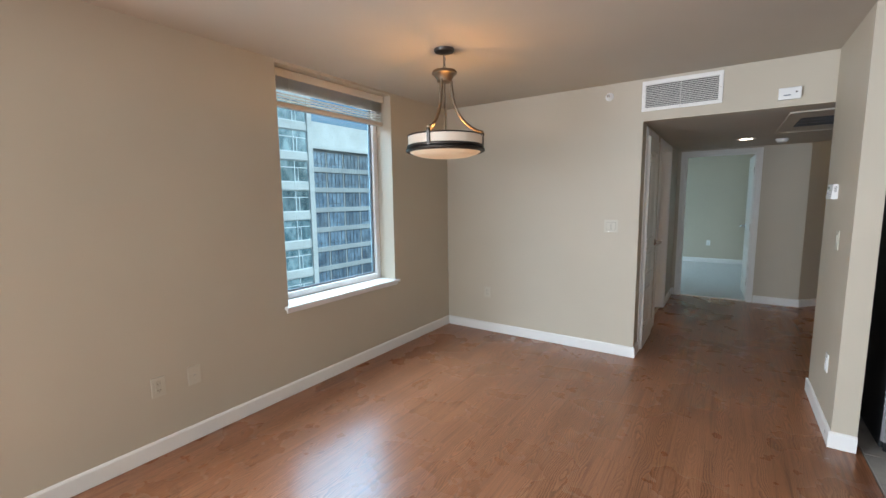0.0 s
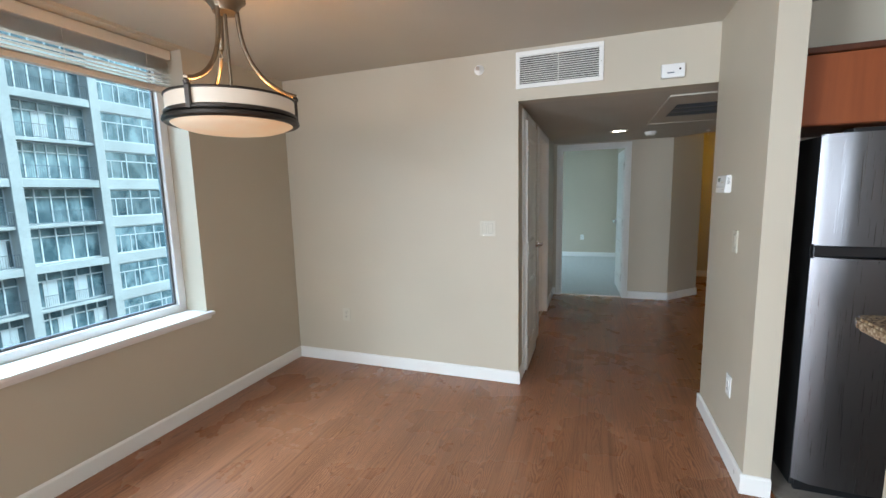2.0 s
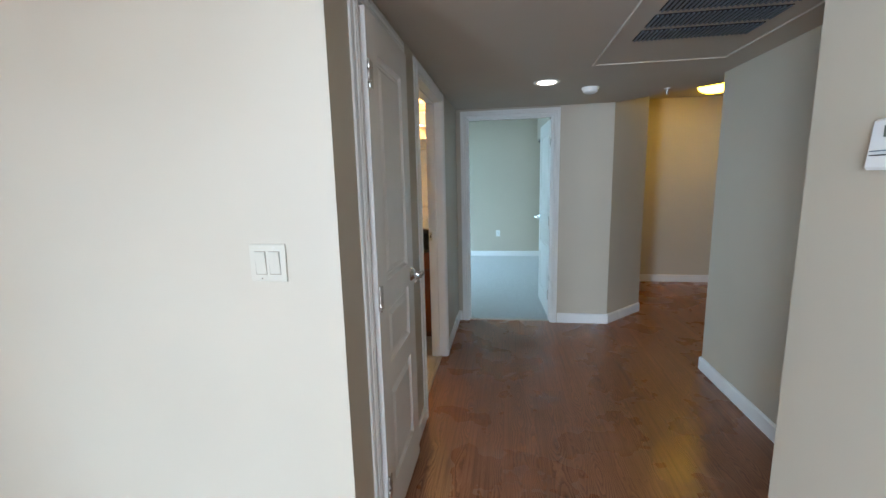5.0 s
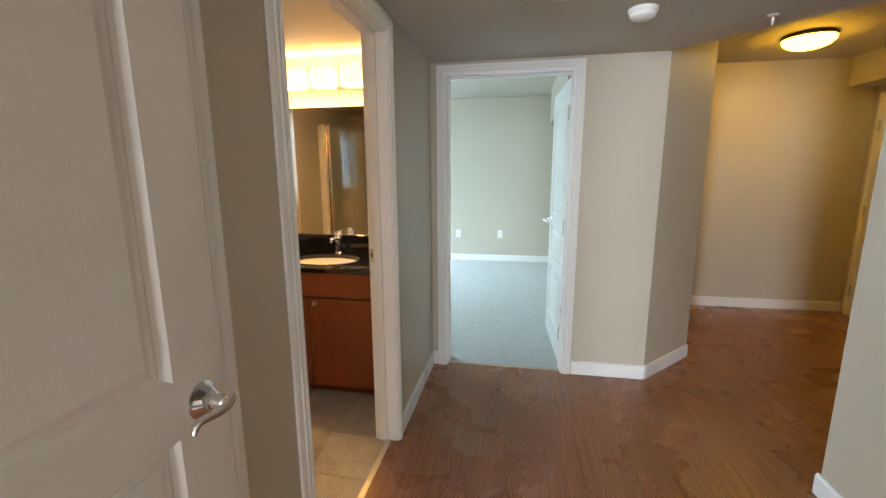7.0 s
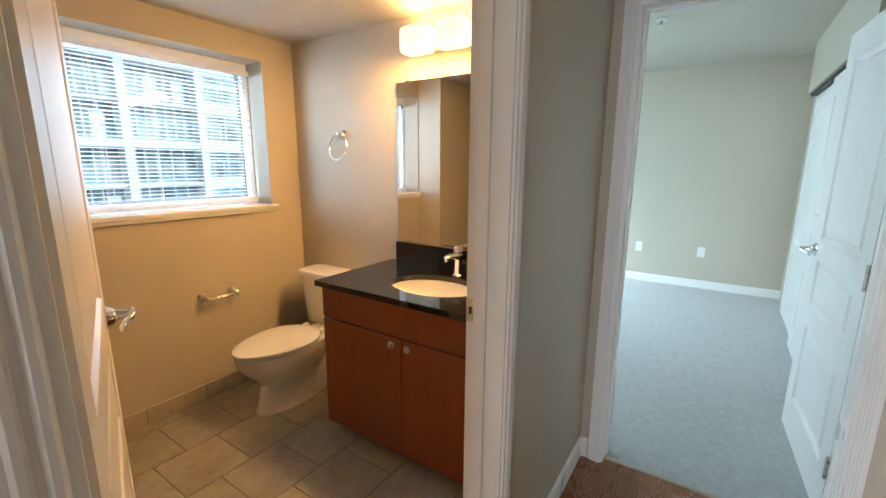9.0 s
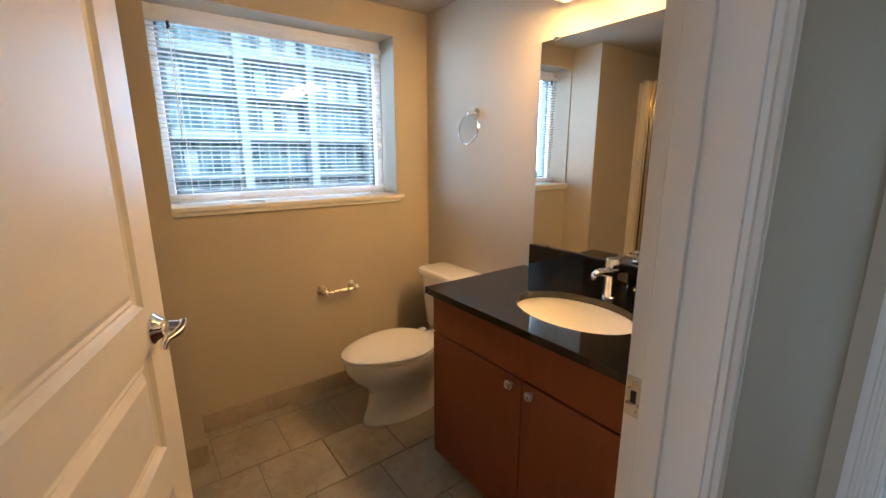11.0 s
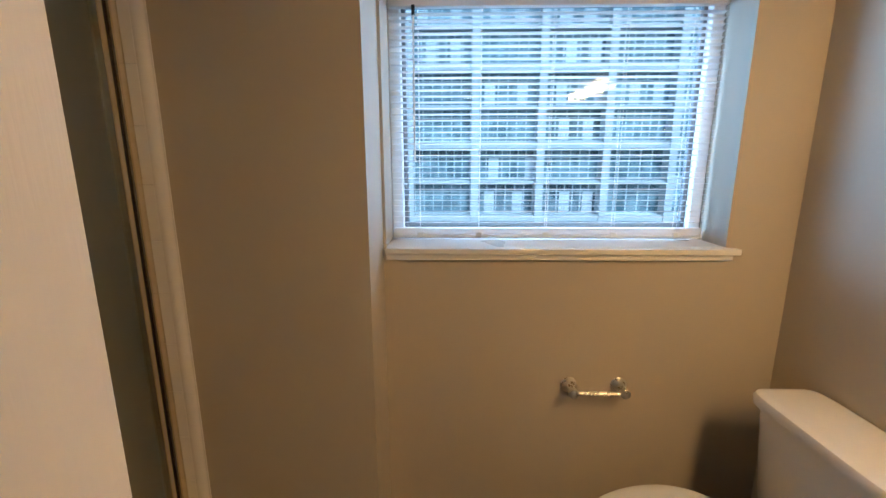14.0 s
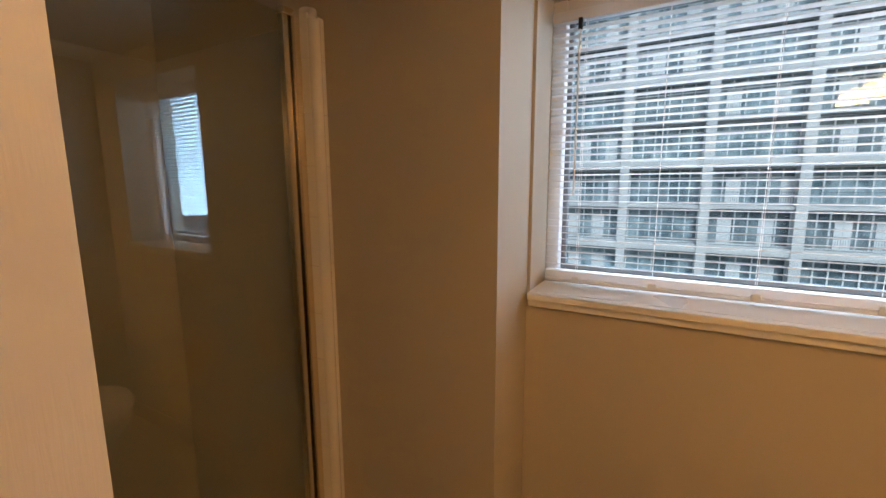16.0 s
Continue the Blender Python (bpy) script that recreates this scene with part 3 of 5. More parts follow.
    bx(a0 + thick + 0.01, a1 - thick - 0.01, top - thick - 0.01, top - thick, s0, s1)
    return bm


PANELS = ((1.06, 1.89), (0.72, 0.955), (0.20, 0.615))


def door_slab(bm, width, height, thick, panels=PANELS, stile=0.115):
    """Moulded slab from the hinge at x=0 along +x; faces at y=0 and y=-thick; raised panels on both."""
    xs = [0, stile, width - stile, width]
    for y, sgn in ((0.0, 1), (-thick, -1)):
        zs = [0.006]
        for lo, hi in sorted(panels):
            zs += [lo, hi]
        zs.append(height)
        for j in range(len(zs) - 1):
            for i in range(3):
                if i == 1 and j % 2 == 1:
                    steps = [(0, 0), (0.007, -0.009), (0.014, -0.013), (0.021, -0.010), (0.028, -0.0125), (0.046, -0.002)]
                    loops = []
                    for ins, dep in steps:
                        loops.append([bm.verts.new((x, y + sgn * dep, z)) for x, z in ((xs[1] + ins, zs[j] + ins), (xs[2] - ins, zs[j] + ins), (xs[2] - ins, zs[j + 1] - ins), (xs[1] + ins, zs[j + 1] - ins))])
                    for l0, l1 in zip(loops, loops[1:]):
                        for k in range(4):
                            bm.faces.new((l0[k], l0[(k + 1) % 4], l1[(k + 1) % 4], l1[k]))
                    bm.faces.new(loops[-1])
                else:
                    bm.faces.new([bm.verts.new((x, y, z)) for x, z in ((xs[i], zs[j]), (xs[i + 1], zs[j]), (xs[i + 1], zs[j + 1]), (xs[i], zs[j + 1]))])
    for a, b_ in (((0, 0.006), (width, 0.006)), ((width, 0.006), (width, height)), ((width, height), (0, height)), ((0, height), (0, 0.006))):
        bm.faces.new([bm.verts.new(p) for p in ((a[0], 0, a[1]), (b_[0], 0, b_[1]), (b_[0], -thick, b_[1]), (a[0], -thick, a[1]))])
    bmesh.ops.remove_doubles(bm, verts=bm.verts, dist=0.0005)
    bmesh.ops.recalc_face_normals(bm, faces=bm.faces)
    return bm


def lever(parent, x, z, y, sgn, mat=CHROME):
    """Lever handle with a stepped round rose on a slab face; it points to the hinge and droops in a wave."""
    bm = B()
    lathe(bm, (x, y, z), [(0.0345, 0.0), (0.0345, sgn * 0.004), (0.031, sgn * 0.007), (0.029, sgn * 0.008), (0.022, sgn * 0.019), (0.0165, sgn * 0.022), (0.0165, sgn * 0.026), (0.0135, sgn * 0.027), (0.0125, sgn * 0.050), (0.010, sgn * 0.054)], 32, "y")
    rose = part("door_handle", bm, mat, parent, "chrome lever handle", True, True)
    bm = B()
    yy = y + sgn * 0.050
    pts = [(x + 0.014, yy + sgn * 0.008, z + 0.010), (x + 0.006, yy + sgn * 0.009, z + 0.006), (x - 0.006, yy + sgn * 0.006, z - 0.003), (x - 0.020, yy, z - 0.009), (x - 0.036, yy - sgn * 0.007, z - 0.010), (x - 0.050, yy - sgn * 0.012, z - 0.010), (x - 0.059, yy - sgn * 0.015, z - 0.016), (x - 0.063, yy - sgn * 0.016, z - 0.027)]
    tube(bm, pts, [0.006, 0.0095, 0.0115, 0.0105, 0.0090, 0.0085, 0.0085, 0.0060], 14, 0.8)
    part("lever", bm, mat, rose, "", True, True)


def hinge(parent, z, x=0.0, y=0.004, local=True, leaf=(1, 0)):
    bm = B()
    lathe(bm, (x, y, z - 0.045), [(0.004, -0.004), (0.0065, 0.0), (0.0065, 0.028), (0.0058, 0.029), (0.0065, 0.030), (0.0065, 0.060), (0.0058, 0.061), (0.0065, 0.062), (0.0065, 0.09), (0.004, 0.094)], 12)
    box(bm, x, y - 0.004, z - 0.044, x + 0.03 * leaf[0], y - 0.0018, z + 0.044)
    part("hinge", bm, NICKEL, parent, "satin metal hinge", True, local)


def latch(parent, width, thick, z):
    bm = B()
    box(bm, width - 0.0005, -thick + 0.006, z - 0.028, width + 0.0015, -0.006, z + 0.028, 0.0006)
    box(bm, width + 0.001, -thick * 0.5 - 0.006, z - 0.008, width + 0.008, -thick * 0.5 + 0.006, z + 0.008, 0.002)
    part("latch", bm, NICKEL, parent, "satin metal latch plate", False, True)


# bathroom door, standing open into the bathroom
bath_door = thing("door_bathroom", (XH - 0.125, D_BATH[0] + 0.014, 0), "white moulded panel door standing open into the bathroom", "door", kind="structure", rz=162)
bath_door.matrix_basis = pose(XH - 0.14, D_BATH[0] + 0.014, 0, 0, 0, 162)
part("slab", door_slab(B(), 0.89, 2.015, 0.036), DOOR, bath_door, "", False, True)
lever(bath_door, 0.89 - 0.085, 1.00, -0.036, -1)
lever(bath_door, 0.89 - 0.085, 1.00, 0.0, 1)
latch(bath_door, 0.89, 0.036, 1.00)
for z in (0.25, 1.02, 1.79):
    hinge(bath_door, z, 0.0, 0.006)
# bedroom door, standing open into the bedroom
bed_door = thing("door_bedroom", (D_BED[1] - 0.014, YB2 + 0.125, 0), "white moulded panel door standing open into the bedroom", "door", kind="structure")
bed_door.matrix_basis = pose(D_BED[1] - 0.014, YB2 + 0.125, 0, 0, 0, 93)
part("slab", door_slab(B(), 0.80, 2.015, 0.036), DOOR, bed_door, "", False, True)
lever(bed_door, 0.80 - 0.07, 1.00, 0.0, 1)
lever(bed_door, 0.80 - 0.07, 1.00, -0.036, -1)
latch(bed_door, 0.80, 0.036, 1.00)
# hall closet door, closed
closet_door = thing("door_closet", (XH - 0.004, D_CLOSET[0] + 0.014, 0), "white moulded panel closet door, closed", "door", kind="structure")
closet_door.matrix_basis = pose(XH - 0.004, D_CLOSET[0] + 0.014, 0, 0, 0, 90)
part("slab", door_slab(B(), 0.567, 2.015, 0.036, PANELS, 0.115), DOOR, closet_door, "", False, True)
lever(closet_door, 0.567 - 0.06, 1.00, -0.036, -1)
for z in (0.25, 1.02, 1.80):
    hinge(closet_door, z, -0.002, -0.042)
# front door, closed
front_door = thing("door_front", (ENTRY_X + 0.02, 8.786, 0), "white front door, closed", "door", kind="structure")
front_door.matrix_basis = pose(ENTRY_X + 0.02, 8.786, 0, 0, 0, -90)
part("slab", door_slab(B(), 0.83, 2.015, 0.04), DOOR, front_door, "", False, True)
lever(front_door, 0.76, 1.00, -0.04, -1)
for z in (0.25, 1.02, 1.80):
    hinge(front_door, z, -0.004, -0.046)

for axis, t0, t1, (a0, a1), stop in (("y", XH - 0.12, XH, D_BATH, (XH - 0.092, XH - 0.055)), ("y", XH - 0.12, XH, D_CLOSET, (XH - 0.075, XH - 0.044)),
                                     ("x", YB2, YB2 + 0.12, D_BED, (YB2 + 0.045, YB2 + 0.082)), ("y", ENTRY_X, ENTRY_X + 0.12, (7.94, 8.80), (ENTRY_X + 0.066, ENTRY_X + 0.10))):
    solid("door_jamb", jamb(B(), axis, t0 - 0.001, t1 + 0.001, a0 - 0.0005, a1 + 0.0005, DH + 0.0005, stop), TRIM, "white painted door lining", "door frame", "structure")
for axis, face, side, (a0, a1) in (("y", XH, 1, D_BATH), ("y", XH, 1, D_CLOSET), ("x", YB2, -1, D_BED), ("x", YB2 + 0.12, 1, D_BED), ("y", ENTRY_X, -1, (7.94, 8.80))):
    solid("door_casing", casing(B(), axis, face, side, a0 + 0.005, a1 - 0.005, DH - 0.005), TRIM, "white moulded door casing", "door frame", "structure")
# bedroom hinges on the jamb and bathroom strike plate
for z in (0.25, 1.02, 1.79):
    bm = B()
    lathe(bm, (D_BED[1] - 0.020, YB2 + 0.122, z - 0.045), [(0.004, -0.004), (0.0065, 0.0), (0.0065, 0.03), (0.0058, 0.031), (0.0065, 0.032), (0.0065, 0.06), (0.0058, 0.061), (0.0065, 0.062), (0.0065, 0.09), (0.004, 0.094)], 12)
    box(bm, D_BED[1] - 0.0150, YB2 + 0.084, z - 0.044, D_BED[1] - 0.0118, YB2 + 0.120, z + 0.044)
    solid("hinge", bm, NICKEL, "satin metal door hinge on the white lining", "hinge", smooth=True, group="bedroom door hinges")
strike = thing("strike_plate", (XH - 0.05, D_BATH[1] - 0.012, 0.97), "satin metal strike plate on the bathroom door lining", "strike plate")
bm = B()
box(bm, XH - 0.118, D_BATH[1] - 0.0145, 0.972, XH - 0.085, D_BATH[1] - 0.0120, 1.04, 0.0006)
part("plate", bm, NICKEL, strike)
bm = B()
box(bm, XH - 0.110, D_BATH[1] - 0.0152, 0.996, XH - 0.101, D_BATH[1] - 0.0143, 1.017)
part("latch_hole", bm, BLACK, strike, "dark latch hole")
for y0, y1, x0, x1, nm in ((D_BATH[0] + 0.012, D_BATH[1] - 0.012, XH - 0.062, XH - 0.035, "y"),):
    solid("threshold", box(B(), x0, y0, -0.006, x1, y1, 0.006, 0.002), THRESH, "thin metal strip between wood floor and tile", "threshold", "structure")
solid("threshold", box(B(), D_BED[0] + 0.012, YB2 + 0.030, -0.006, D_BED[1] - 0.012, YB2 + 0.050, 0.009, 0.002), THRESH, "thin metal strip between wood floor and carpet", "threshold", "structure")

# ---------------------------------------------------------------- windows


GASKET = paint("grey_gasket", (0.16, 0.17, 0.18), 0.5, 0.02)


def window_unit(name, x_in, x_frame, hole, mullions=(), label="white vinyl window", fr=0.055, glass=GLASS):
    """A window in a west wall: frame with its glass, sash lines and gasket."""
    y0, y1, z0, z1 = hole
    w = thing(name, (x_frame, (y0 + y1) / 2, z0), label, "window", kind="structure")
    bm = B()
    xa, xb = x_frame - 0.075, x_frame
    box(bm, xa, y0, z0, xb, y0 + fr, z1, 0.004)
    box(bm, xa, y1 - fr, z0, xb, y1, z1, 0.004)
    box(bm, xa, y0 + fr, z0, xb, y1 - fr, z0 + fr, 0.004)
    box(bm, xa, y0 + fr, z1 - fr, xb, y1 - fr, z1, 0.004)
    part("window_frame", bm, VINYL, w)
    bm = B()
    g = fr + 0.016
    for a, b_ in (((y0 + fr, z0 + fr), (y0 + g, z1 - fr)), ((y1 - g, z0 + fr), (y1 - fr, z1 - fr)), ((y0 + g, z0 + fr), (y1 - g, z0 + g)), ((y0 + g, z1 - g), (y1 - g, z1 - fr))):
        box(bm, x_frame - 0.05, a[0], a[1], x_frame - 0.028, b_[0], b_[1], 0.002)
    part("gasket", bm, GASKET, w, "grey glazing gasket")
    bm = B()
    box(bm, x_frame - 0.042, y0 + g - 0.004, z0 + g - 0.004, x_frame - 0.036, y1 - g + 0.004, z1 - g + 0.004)
    p = part("pane", bm, glass, w, "tinted window glass")
    p.visible_shadow = False
    return w


def sill(x_back, x_face, y0, y1, z, over=0.042, tail=0.035, label="white painted window sill"):
    s = thing("window_sill", (x_face, (y0 + y1) / 2, z), label, "window sill", kind="structure")
    bm = B()
    box(bm, x_back, y0, z - 0.002, x_face, y1, z + 0.004)
    box(bm, x_face - 0.0005, y0 - tail, z - 0.022, x_face + over, y1 + tail, z + 0.004, 0.006, 2)
    part("board", bm, TRIM, s)
    bm = B()
    box(bm, x_face, y0 - tail + 0.012, z - 0.050, x_face + 0.018, y1 + tail - 0.012, z - 0.022, 0.004)
    part("apron", bm, TRIM, s)
    return s


window_unit("window_living", XW, XW - 0.185, W_LIV, label="white vinyl living room window with one large pane")
sill(XW - 0.185, XW, W_LIV[0], W_LIV[1], W_LIV[2])
window_unit("window_bathroom", -2.68, -2.68 - 0.165, W_BATH, label="white vinyl bathroom window", fr=0.045, glass=BATHGLASS)
s = thing("window_sill", (-2.68, 6.28, W_BATH[2]), "white painted bathroom window sill", "window sill", kind="structure")
bm = B()
box(bm, -2.845, W_BATH[0], W_BATH[2] - 0.002, -2.68, W_BATH[1], W_BATH[2] + 0.004)
box(bm, -2.6805, W_BATH[0], W_BATH[2] - 0.018, -2.646, W_BATH[1] + 0.035, W_BATH[2] + 0.004, 0.005, 2)
part("board", bm, TRIM, s)
bm = B()
box(bm, -2.68, W_BATH[0], W_BATH[2] - 0.040, -2.660, W_BATH[1] + 0.018, W_BATH[2] - 0.018, 0.003)
part("apron", bm, TRIM, s)
# windows behind the walk
for nm, hole, x in (("window_bedroom", (8.4, 10.0, 0.75, 2.3), -3.0),):
    window_unit(nm, x, x - 0.02, hole, label="white vinyl bedroom window")


def slat_mesh(name, y0, y1, width, tilt, crown=0.0016):
    bm = B()
    rows = []
    for k in range(5):
        u = (k / 4 - 0.5) * width
        h = crown * (1 - (2 * k / 4 - 1) ** 2)
        c, s_ = math.cos(radians(tilt)), math.sin(radians(tilt))
        x, z = u * c - h * s_, u * s_ + h * c
        rows.append((x, z))
    ring = [(x, z + 0.0005) for x, z in rows] + [(x, z - 0.0005) for x, z in reversed(rows)]
    a = [bm.verts.new((x, y0, z)) for x, z in ring]
    b_ = [bm.verts.new((x, y1, z)) for x, z in ring]
    k = len(ring)
    for i in range(k):
        bm.faces.new((a[i], a[(i + 1) % k], b_[(i + 1) % k], b_[i]))
    bm.faces.new(a[::-1])
    bm.faces.new(b_)
    return finish(name, bm, SLAT)


# bathroom blind, lowered, slats level
BX = -2.815
blind = thing("venetian_blind", (BX, 6.26, 1.16), "white mini venetian blind lowered with open slats", "blind")
bm = B()
box(bm, BX - 0.014, 5.70, 1.955, BX + 0.014, 6.845, 1.985, 0.002)
part("head_rail", bm, SLAT, blind)
bm = B()
box(bm, BX - 0.013, 5.70, 1.158, BX + 0.013, 6.845, 1.172, 0.003)
box(bm, BX - 0.012, 5.70, 1.172, BX + 0.012, 6.845, 1.196, 0.002)
part("bottom_rail", bm, SLAT, blind, "white bottom rail with gathered slats")
me = slat_mesh("slat", 5.70, 6.845, 0.025, 6)
z = 1.216
while z < 1.95:
    o = new("slat", me)
    o.parent = blind
    o.matrix_basis = Matrix.Translation((0, -6.26, z - 1.16))
    z += 0.0205
for y in (5.80, 6.02, 6.27, 6.52, 6.75):
    bm = B()
    tube(bm, [(BX + 0.014, y, 1.165), (BX + 0.014, y, 1.96)], 0.0008, 5)
    tube(bm, [(BX - 0.014, y, 1.165), (BX - 0.014, y, 1.96)], 0.0008, 5)
    part("ladder_cord", bm, SLAT, blind)
    part("cord_clip", box(B(), BX + 0.0125, y - 0.012, 1.160, BX + 0.0165, y + 0.012, 1.182, 0.002), SLAT, blind)
bm = B()
tube(bm, [(BX + 0.022, 5.785, 1.95), (BX + 0.024, 5.785, 1.44)], 0.003, 6)
part("tilt_wand", bm, WHITEPLASTIC, blind)
part("wand_hook", box(B(), BX + 0.014, 5.779, 1.925, BX + 0.026, 5.791, 1.958, 0.002), BLACKGLOSS, blind, "dark tilt hook")
# living room blind, drawn up
LX = XW - 0.115
blind2 = thing("venetian_blind", (LX, 2.535, 2.17), "cream venetian blind drawn up to the window head", "blind")
CREAM = paint("cream_blind_slat", (0.66, 0.60, 0.52), 0.42, 0.03, 0.02)
part("head_rail", box(B(), LX - 0.03, 1.94, 2.375, LX + 0.035, 3.13, 2.435, 0.004), CREAM, blind2, "cream valance")
part("bottom_rail", box(B(), LX - 0.026, 1.945, 2.165, LX + 0.026, 3.125, 2.198, 0.006, 2), CREAM, blind2)
me2 = slat_mesh("slat", 1.945, 3.125, 0.05, 2, 0.003)
me2.materials.clear()
me2.materials.append(CREAM)
for k in range(13):
    o = new("slat", me2)
    o.parent = blind2
    zz = 2.362 - 0.0085 * k if k < 9 else 2.285 - 0.021 * (k - 8)
    o.matrix_basis = Matrix.Translation((0, -2.535, zz - 2.17)) @ pose(0, 0, 0, 0, random.uniform(-3, 5), 0)
for y in (2.1, 2.53, 2.97):
    part("ladder_cord", tube(B(), [(LX + 0.03, y, 2.18), (LX + 0.03, y, 2.38)], 0.0015, 5), CREAM, blind2)

# ---------------------------------------------------------------- living and dining room


def pendant():
    cx, cy = -1.62, 2.49
    p = thing("pendant_lamp", (cx, cy, 1.74), "bronze pendant lamp with a lit alabaster glass bowl", "lamp")
    lathe_ = lambda prof, n=40, hollow=False: lathe(B(), (cx, cy, 0), prof, n, hollow=hollow)
    drum = lambda prof: lathe(B(), (cx, cy, -0.03), prof, 56, hollow=True)
    part("canopy", lathe_([(0.005, 2.43), (0.03, 2.432), (0.062, 2.442), (0.068, 2.452), (0.068, HC)]), BRONZE, p, "", True)
    chain = B()
    z = 2.432
    for k in range(5):
        pts = []
        for i in range(12):
            a = 2 * math.pi * i / 12
            u, w = 0.008 * math.cos(a), 0.016 * math.sin(a)
            pts.append((cx + (u if k % 2 else 0), cy + (0 if k % 2 else u), z - 0.014 + w))
        tube(chain, pts, 0.0022, 6, closed=True)
        z -= 0.0225
    part("chain", chain, BRONZE, p, "", True)
    part("collar", lathe_([(0.01, 2.335), (0.03, 2.333), (0.078, 2.322), (0.084, 2.312), (0.084, 2.302), (0.074, 2.296), (0.066, 2.285), (0.052, 2.268), (0.048, 2.252), (0.02, 2.248)]), PEWTER, p, "antique pewter collar", True)
    for k in range(3):
        a = radians(40 + 120 * k)
        pts = []
        for i in range(13):
            s = i / 12
            r = 0.045 + 0.018 * s + 0.200 * s ** 2.6
            zz = 2.262 - (2.262 - 1.925) * (1 - (1 - s) ** 1.35)
            pts.append((cx + r * math.cos(a), cy + r * math.sin(a), zz))
        arm = part("arm", tube(B(), pts, 0.0095, 10), PEWTER, p, "", True)
        r = 0.258
        part("finial", lathe(B(), (cx + r * math.cos(a), cy + r * math.sin(a), 1.910), [(0.003, -0.012), (0.012, -0.006), (0.014, 0.004), (0.009, 0.012), (0.003, 0.016)], 14), BRONZE, arm, "", True)
        bm = B()
        box(bm, 0.253, -0.011, 1.815, 0.265, 0.011, 1.912, 0.002)
        bmesh.ops.rotate(bm, cent=(0, 0, 0), matrix=Matrix.Rotation(a, 3, "Z"), verts=bm.verts)
        bmesh.ops.translate(bm, vec=(cx, cy, 0), verts=bm.verts)
        part("strap", bm, BRONZE, arm)
    part("rod", tube(B(), [(cx, cy, 2.25), (cx, cy, 1.93)], 0.006, 8), PEWTER, p, "", True)
    part("top_ring", drum([(0.248, 1.922), (0.256, 1.922), (0.258, 1.926), (0.256, 1.931), (0.248, 1.931)]), BRONZE, p, "", True)
    part("glass_band", drum([(0.244, 1.864), (0.252, 1.866), (0.252, 1.923), (0.244, 1.924)]), ALABASTER_RIM, p, "pale alabaster glass band", True)
    part("rim_ring", drum([(0.241, 1.862), (0.255, 1.866), (0.261, 1.860), (0.262, 1.850), (0.256, 1.845), (0.268, 1.839), (0.270, 1.826), (0.261, 1.818), (0.241, 1.820)]), BRONZE, p, "", True)
    prof = [(0.246, 1.826), (0.238, 1.811), (0.214, 1.790), (0.172, 1.770), (0.115, 1.757), (0.05, 1.751), (0.004, 1.750), (0.004, 1.755), (0.05, 1.756), (0.115, 1.762), (0.172, 1.775), (0.211, 1.795), (0.234, 1.813), (0.240, 1.826)]
    part("bowl", lathe_([(r, 1.75 + (h - 1.75) * 0.62) for r, h in prof], 56, True), ALABASTER, p, "alabaster glass bowl", True)


pendant()


def plate(name, label, category, place, normal, w=0.075, h=0.117, kind="outlet", group="", mat=IVORY):
    """A wall plate with its device; normal is '+x', '-x', '+y' or '-y'."""
    rz = {"-y": 0, "+x": 90, "+y": 180, "-x": -90}[normal]
    t = thing(name, place, label, category, group, rz=rz)
    t.matrix_basis = pose(*place, 0, 0, rz)
    part("cover_plate", box(B(), -w / 2, -0.006, -h / 2, w / 2, 0.0, h / 2, 0.003, 2), mat, t, "", False, True)
    if kind == "outlet":
        for dz in (-0.020, 0.020):
            bm = B()
            box(bm, -0.0165, -0.0085, dz - 0.0145, 0.0165, -0.005, dz + 0.0145, 0.004, 2)
            s_ = part("socket", bm, mat, t, "", False, True)
            bm = B()
            box(bm, -0.008, -0.0092, dz - 0.004, -0.0055, -0.008, dz + 0.006)
            box(bm, 0.0055, -0.0092, dz - 0.004, 0.008, -0.008, dz + 0.006)
            lathe(bm, (0, -0.0092, dz - 0.009), [(0.0022, 0), (0.0022, 0.001)], 8, "y")
            part("slots", bm, BLACK, s_, "", False, True)
        part("screw", lathe(B(), (0, -0.0072, 0), [(0.003, 0), (0.003, 0.002)], 10, "y"), NICKEL, t, "", False, True)
    elif kind == "rocker":
        n = max(1, round((w - 0.03) / 0.046))
        for i in range(n):
            cx = (i - (n - 1) / 2) * 0.046
            bm = B()
            v = [(-0.0165, 0.034), (0.0165, 0.034), (0.0165, -0.034), (-0.0165, -0.034)]
            fr = [bm.verts.new((cx + x, -0.011 if z > 0 else -0.007, z)) for x, z in v]
            bk = [bm.verts.new((cx + x, -0.004, z)) for x, z in v]
            bm.faces.new(fr)
            bm.faces.new(bk[::-1])
            for k in range(4):
                bm.faces.new((fr[k], fr[(k + 1) % 4], bk[(k + 1) % 4], bk[k]))
            part("rocker", bm, mat, t, "", False, True)
            # darker rim paints the gap's shade so the rocker stands out
            part("rocker_shade_line", box(B(), cx - 0.0185, -0.0066, -0.0365, cx + 0.0185, -0.0055, 0.0365), ROCKER_SHADE, t, "darker surround painted as shade round the rocker", False, True)
            for z in (-0.048, 0.048):
                part("screw", lathe(B(), (cx, -0.0068, z), [(0.0028, 0), (0.0028, 0.002)], 8, "y"), NICKEL, t, "", False, True)
    elif kind == "jack":
        part("jack", lathe(B(), (0, -0.014, 0), [(0.0045, 0), (0.0045, 0.006), (0.007, 0.006), (0.007, 0.009)], 10, "y"), NICKEL, t, "", False, True)
    return t


